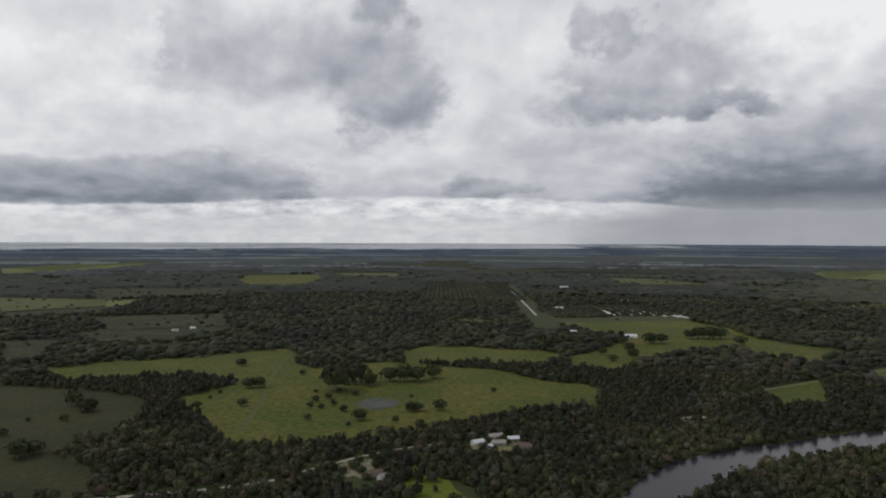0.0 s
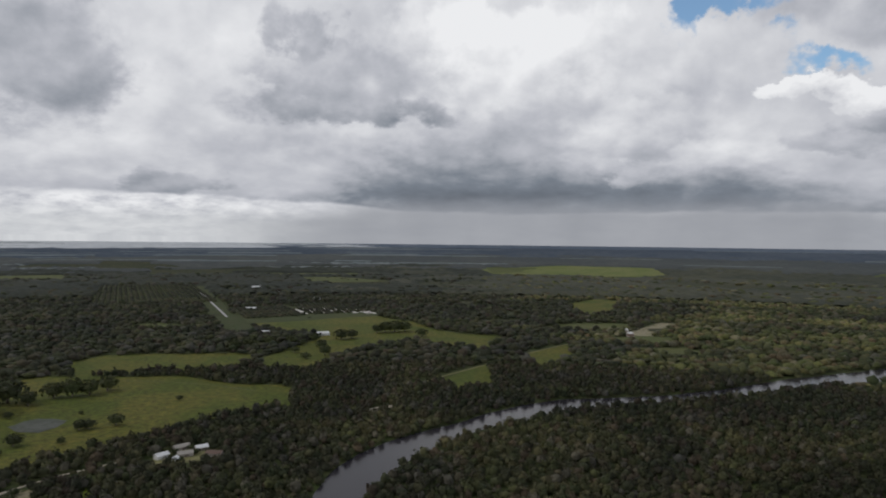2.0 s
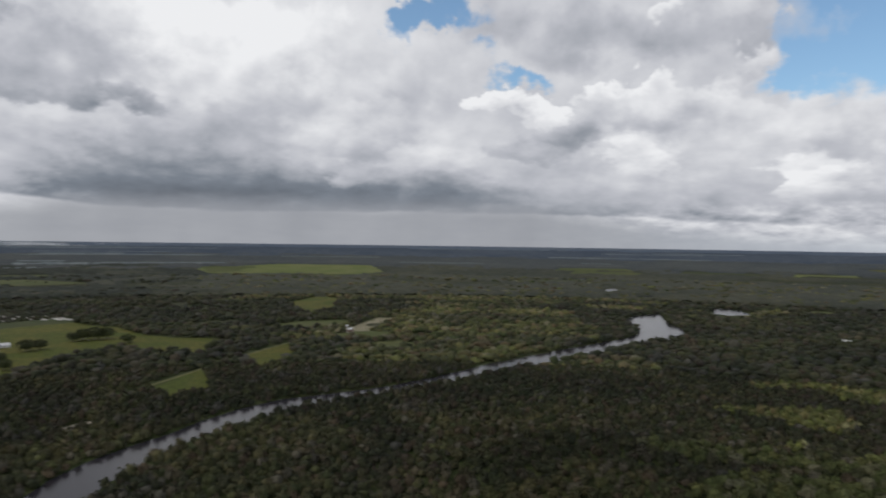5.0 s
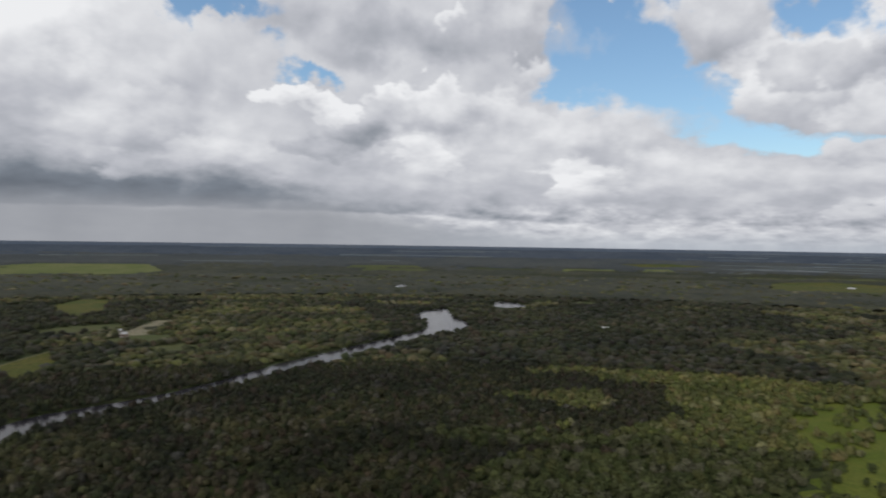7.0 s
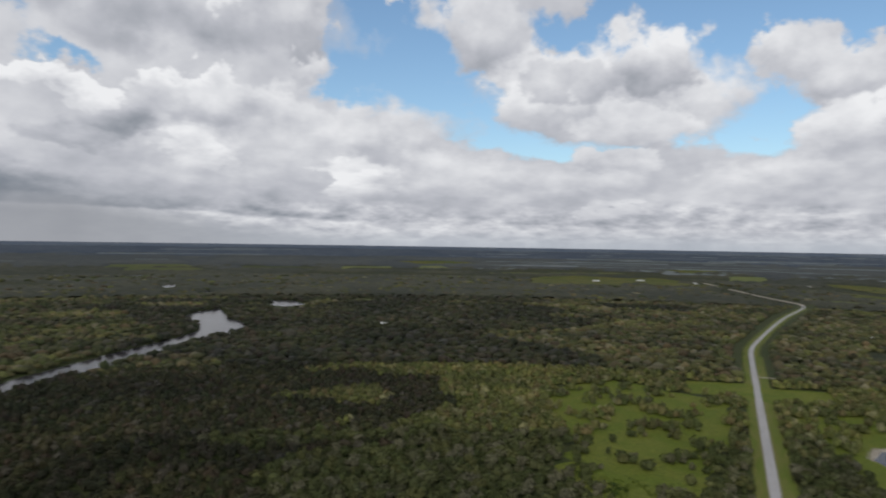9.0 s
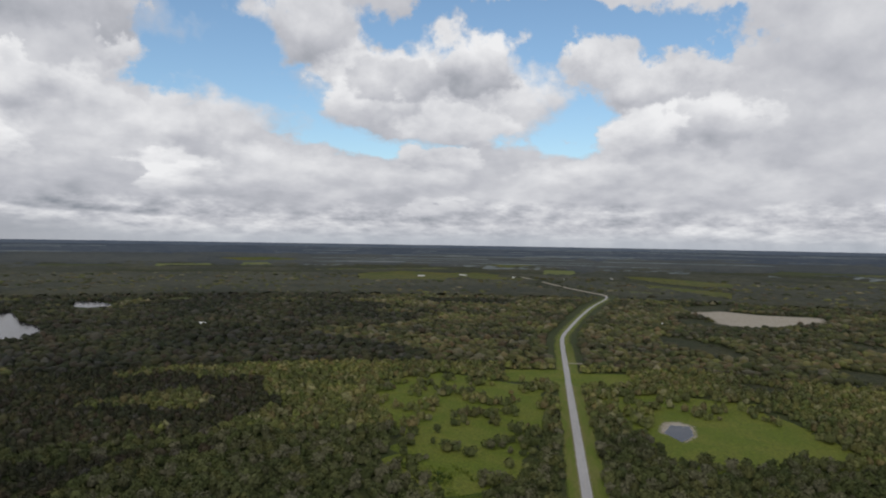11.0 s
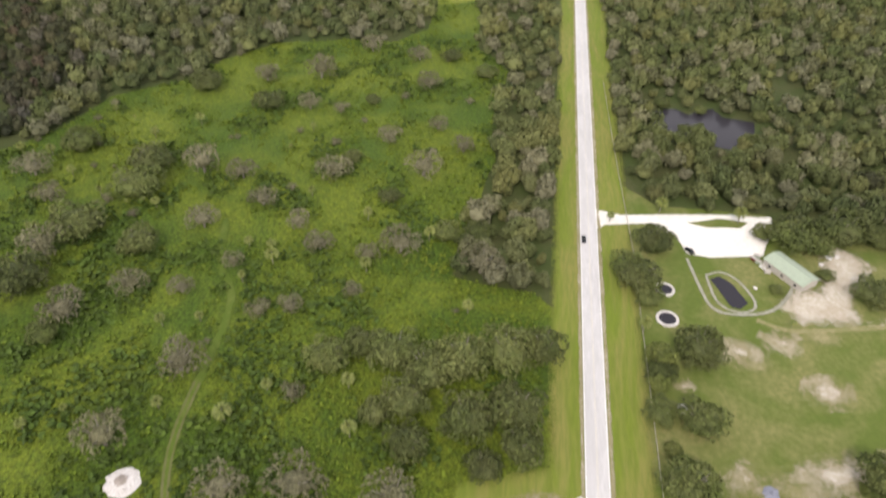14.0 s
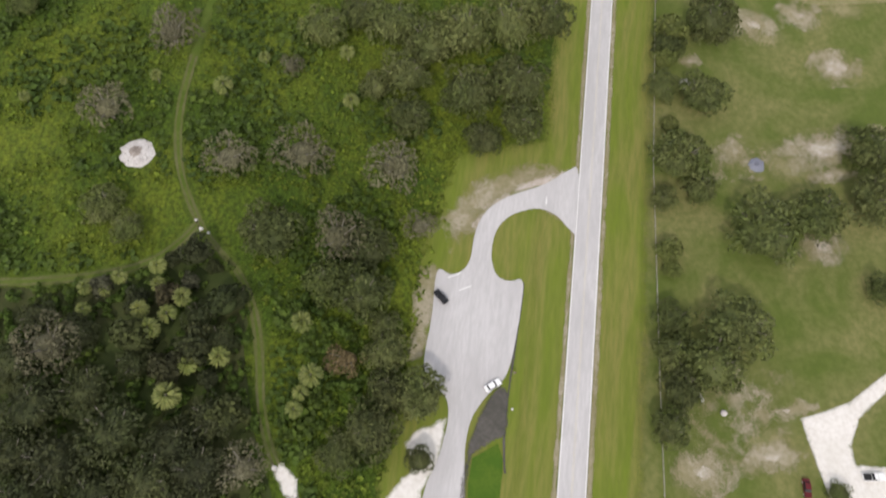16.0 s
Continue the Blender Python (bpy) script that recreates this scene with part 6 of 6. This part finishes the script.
BUILDINGS += [(1681, -615, 16, 9, 5, 60, WHITE, WHITE, "white shed among far trees", "shed"),
    (1480, -636, 14, 9, 5, 50, WHITE, WHITE, "white house among far trees", "house"),
    (1103, -763, 14, 9, 5, 40, WHITE, WHITE, "white house among the trees", "house"),
    (1073, -778, 12, 8, 5, 40, WHITE, GREY_WALL, "pale house among the trees", "house"),
    (2791, -1077, 34, 14, 7, 70, WHITE, WHITE, "white farmhouse in far fields", "house"),
    (3300, -1150, 50, 16, 7, 70, WHITE, WHITE, "white farm building in far fields", "barn"),
    (3550, -470, 60, 16, 7, 80, WHITE, WHITE, "white farm building in far fields", "barn"),
    (3450, -250, 50, 14, 7, 80, WHITE, WHITE, "white farm building in far fields", "barn"),
    (3380, -700, 40, 14, 7, 80, WHITE, WHITE, "white farmhouse in far fields", "house"),
    (3250, -900, 46, 14, 7, 80, WHITE, WHITE, "white farmhouse in far fields", "house")]
for x, y, l, w, h, turn, roof, wall, label, cat in BUILDINGS:
    shrink = 0.62 if math.hypot(x, y) > 1700 or x < -400 else 0.85 if x > 100 else 1.0
    house(x, y, l * shrink, w * shrink, h * shrink, turn, roof, wall, label, cat)
for i, (x, y) in enumerate(((402, 1700), (425, 1720), (450, 1700), (475, 1730), (500, 1700), (520, 1680), (545, 1660), (560, 1650))):
    sheet("shade_cloth", [(x - 6, y - 50), (x + 6, y - 50), (x + 4, y + 60), (x - 8, y + 60)], SHELL, 0.9, "pale strip of nursery ground cloth", "ground cloth", 30, 1)


# ---- vehicles ----
def wheel(parent, x, y, r=0.33):
    bm = bmesh.new()
    bmesh.ops.create_cone(bm, cap_ends=True, segments=14, radius1=r, radius2=r, depth=0.22, matrix=pose(x, y, r, 90))
    bmesh.ops.bevel(bm, geom=[e for e in bm.edges if len(e.link_faces) == 2 and e.calc_face_angle() > 1], offset=0.04, segments=1, affect="EDGES")
    tyre = part("wheel", bm, TYRE, parent)
    bm = bmesh.new()
    bmesh.ops.create_cone(bm, cap_ends=True, segments=12, radius1=r * 0.6, radius2=r * 0.6, depth=0.25, matrix=pose(x, y, r, 90))
    part("rim", bm, WHITE, tyre, "pale metal rim")


def vehicle(name, x, y, z, turn, paint, label, pickup=False):
    root = tagged(new(name), label, "car" if not pickup else "pickup truck")
    L, W = (2.8, 0.98) if pickup else (2.3, 0.90)
    part("body", box(-L, L, -W, W, 0.32, 0.88, 0.12), paint, root)
    c0, c1 = (-0.6, 1.1) if pickup else (-1.5, 1.0)
    bm = box(c0, c1, -W * 0.92, W * 0.92, 0.86, 1.55 if pickup else 1.40)
    for v in bm.verts:
        if v.co.z > 1:
            v.co.y *= 0.84
            v.co.x = c0 + 0.35 if v.co.x < 0 else c1 - 0.55
    part("windows", bm, GLASS, root, "dark tinted windows")
    top = 1.54 if pickup else 1.39
    part("roof", box(c0 + 0.33, c1 - 0.53, -W * 0.79, W * 0.79, top, top + 0.05, 0.02), paint, root)
    if pickup:
        part("cargo_bed", box(-L + 0.12, c0 - 0.1, -W + 0.12, W - 0.12, 0.85, 0.90), TYRE, root, "dark open cargo bed")
    for sx in (-L * 0.62, L * 0.64):
        for sy in (-W + 0.1, W - 0.1):
            wheel(root, sx, sy)
    for sy in (-0.6, 0.6):
        part("headlight", box(L - 0.06, L + 0.02, sy - 0.16, sy + 0.16, 0.6, 0.74, 0.02), PAINT, root)
        part("tail_light", box(-L - 0.02, -L + 0.05, sy - 0.14, sy + 0.14, 0.62, 0.76, 0.02), RED, root)
    root.matrix_basis = pose(x, y, z, 0, 0, turn)
    return root


BLACK_PAINT = plain("black_car_paint", (0.015, 0.015, 0.017), 0.25)
WHITE_PAINT = plain("white_car_paint", (0.80, 0.80, 0.80), 0.3)
RED = plain("dark_red_paint", (0.10, 0.012, 0.015), 0.3)
vehicle("black_car", 67.4, -10.8, 0.34, 34.7, BLACK_PAINT, "black car parked askew on pale asphalt")
vehicle("white_car", 41.8, -21.5, 0.34, -64, WHITE_PAINT, "white car parked at the lot's corner")
vehicle("pickup_truck", 9.7, -112.4, 0.30, -96, WHITE_PAINT, "white pickup truck with a dark cargo bed on a shell drive", True)
vehicle("dark_red_car", 8.9, -95.0, 0.14, 170, RED, "dark red car parked on the grass")
vehicle("dark_car", 208.5, -128.0, 0.30, 20, BLACK_PAINT, "dark car parked at the white yard")
vehicle("dark_car", 219.2, -86.6, 0.37, 166, BLACK_PAINT, "dark car driving on the country road")

# ---- small things near the road ----
fence = tagged(new("fence"), "long low post-and-rail fence of weathered wood", "fence")
ends = [(-30, -51.5), (36, -64.5), (102, -78.2), (172, -95.3), (210, -104.7), (288, -120.5), (362, -136.6)]
post_mesh = None
for (x0, y0), (x1, y1) in zip(ends, ends[1:]):
    n = int(math.hypot(x1 - x0, y1 - y0) / 3.2)
    turn = math.atan2(y1 - y0, x1 - x0)
    for i in range(n):
        if post_mesh is None:
            bm = box(-0.06, 0.06, -0.06, 0.06, 0, 1.25, 0.015)
            p = part("post", bm, WOOD, fence)
            post_mesh = p.data
        else:
            p = new("post", post_mesh)
            p.parent = fence
        p.matrix_basis = pose(x0 + (x1 - x0) * i / n, y0 + (y1 - y0) * i / n, 0.1, 0, 0, math.degrees(turn))
    for z in (0.55, 1.05):
        bm = box(0, math.hypot(x1 - x0, y1 - y0), -0.03, 0.03, z, z + 0.12)
        part("rail", bm, WOOD, fence).matrix_basis = pose(x0, y0, 0.1, 0, 0, math.degrees(turn))

for x, y, r in ((171.9, -105.2, 4.2), (187.4, -109.8, 3.8)):
    tank = tagged(new("round_basin"), "round dark pool with a white concrete rim on the lawn", "basin", "round basins")
    bm = bmesh.new()
    inner, outer, top = [], [], []
    for k in np.arange(36) * 2 * math.pi / 36:
        c, s = math.cos(k), math.sin(k)
        outer.append((bm.verts.new((r * c, r * s, 0)), bm.verts.new((r * 0.98 * c, r * 0.98 * s, 0.5)), bm.verts.new((r * 0.76 * c, r * 0.76 * s, 0.5)), bm.verts.new((r * 0.74 * c, r * 0.74 * s, 0.1))))
    for a, b in zip(outer, outer[1:] + outer[:1]):
        for i in range(3):
            bm.faces.new((a[i], b[i], b[i + 1], a[i + 1]))
    part("rim", bm, STONE, tank)
    bm = bmesh.new()
    bmesh.ops.create_circle(bm, cap_ends=True, segments=36, radius=r * 0.75)
    for v in bm.verts:
        v.co.z = 0.3
    part("water", bm, WATER, tank, "still dark water")
    tank.matrix_basis = pose(x, y, 0.1)


def mound(name, x, y, r, h, material, label, category, seed, lumps=30):
    """A heap: a ragged low dome with loose lumps on it."""
    root = tagged(new(name), label, category)
    g = np.random.default_rng(seed)
    bm = bmesh.new()
    rows = []
    for j in range(7):
        q = j / 6
        rows.append([bm.verts.new((r * q * math.cos(k) * (1 + 0.28 * noise.noise((math.cos(k) * 2.9, math.sin(k) * 2.9, seed))),
                                   r * q * math.sin(k) * (1 + 0.28 * noise.noise((math.cos(k) * 2.9, math.sin(k) * 2.9, seed + 4))),
                                   h * (1 - q * q) + 0.25 * h * g.uniform(-1, 1) * (1 - q))) for k in np.arange(22) * 2 * math.pi / 22])
    for a, b in zip(rows, rows[1:]):
        for i in range(22):
            f = (a[i], b[i], b[(i + 1) % 22], a[(i + 1) % 22])
            bm.faces.new(f)
    part("mound", bm, material, root)
    for _ in range(lumps):
        bm = bmesh.new()
        a, q = g.uniform(0, 6.28), math.sqrt(g.uniform(0, 0.9))
        s = r * g.uniform(0.03, 0.09)
        bmesh.ops.create_icosphere(bm, subdivisions=1, radius=s, matrix=pose(r * q * math.cos(a), r * q * math.sin(a), h * (1 - q * q), *g.uniform(0, 180, 3)))
        for v in bm.verts:
            v.co += Vector(g.uniform(-0.06, 0.06, 3))
        part("lump", bm, material, root)
    root.matrix_basis = pose(x, y, 0.12)
    return root


mound("ash_heap", 121.6, 74.0, 5.0, 0.9, STONE, "round heap of pale ash and rubble in the grass", "heap", 3, 60)
mound("burnt_heap", 121.9, 74.3, 3.0, 1.3, plain("burnt_debris", (0.30, 0.26, 0.23), 0.9), "burnt brown debris on top of the ash", "heap", 13, 40)
mound("tarp_heap", 100.6, -110.0, 2.4, 0.9, plain("blue_grey_tarp", (0.20, 0.21, 0.26), 0.5), "crumpled blue-grey tarpaulin heap on the lawn", "tarpaulin", 5, 14)
mound("rubble_heap", 132.0, -95.8, 2.2, 0.8, STONE, "pale rubble heap beneath the oaks", "heap", 8, 18)
for i, (x, y, s) in enumerate(((97.5, 56, 0.5), (94.5, 54.5, 0.6), (93, 52.5, 0.4), (28.8, -79.6, 0.9), (35.4, -25.7, 0.35), (27, 34.5, 0.7), (231, -118.5, 0.5), (185, -145, 0.8), (196, -178, 1.0), (200, -187, 1.1))):
    bm = bmesh.new()
    bmesh.ops.create_icosphere(bm, subdivisions=2, radius=s)
    for v in bm.verts:
        v.co = v.co * (1 + 0.3 * noise.noise(v.co * 2 + Vector((i, 0, 0))))
        v.co.z = v.co.z * 0.6 + s * 0.4
    stone = part("rock", bm, STONE)
    stone.matrix_basis = pose(x, y, 0.15)
    tagged(stone, "pale loose stone lying in the grass", "stone")

sign = tagged(new("road_sign"), "small sign on a post beside the rest area", "sign")
part("post", box(-0.05, 0.05, -0.05, 0.05, 0, 2.2, 0.01), WOOD, sign)
part("board", box(-0.7, 0.7, -0.09, -0.05, 1.3, 2.1, 0.02), DARKROOF, sign)
sign.matrix_basis = pose(44.4, -27.4, 0.14, 0, 0, 60)
ladder = tagged(new("ladder"), "pale ladder lying beside the oaks", "ladder")
for s in (-0.25, 0.25):
    part("rail", box(-2, 2, s - 0.04, s + 0.04, 0, 0.08, 0.01), WHITE, ladder)
for i in range(9):
    part("rung", box(-1.7 + i * 0.42, -1.64 + i * 0.42, -0.25, 0.25, 0.02, 0.06), WHITE, ladder)
ladder.matrix_basis = pose(34.1, -74.8, 0.15, 0, 0, 10)
for x, y, c, turn in ((201.5, -152.0, RED, 20), (199.5, -153.2, GREEN_ROOF, 60), (196.5, -153.5, WHITE, 10), (193.5, -154.0, GREY_WALL, 75), (203.0, -154.2, GREEN_ROOF, 40), (206, -178, WHITE, 40), (200, -183.5, WHITE, 35)):
    crate = tagged(new("crate"), "large painted crate standing beside the barn", "crate", "crates by the barn")
    part("box", box(-1.2, 1.2, -0.7, 0.7, 0, 1.1, 0.06), c, crate)
    part("lid", box(-1.25, 1.25, -0.75, 0.75, 1.1, 1.2, 0.03), GREY_WALL, crate)
    crate.matrix_basis = pose(x, y, 0.24, 0, 0, turn)
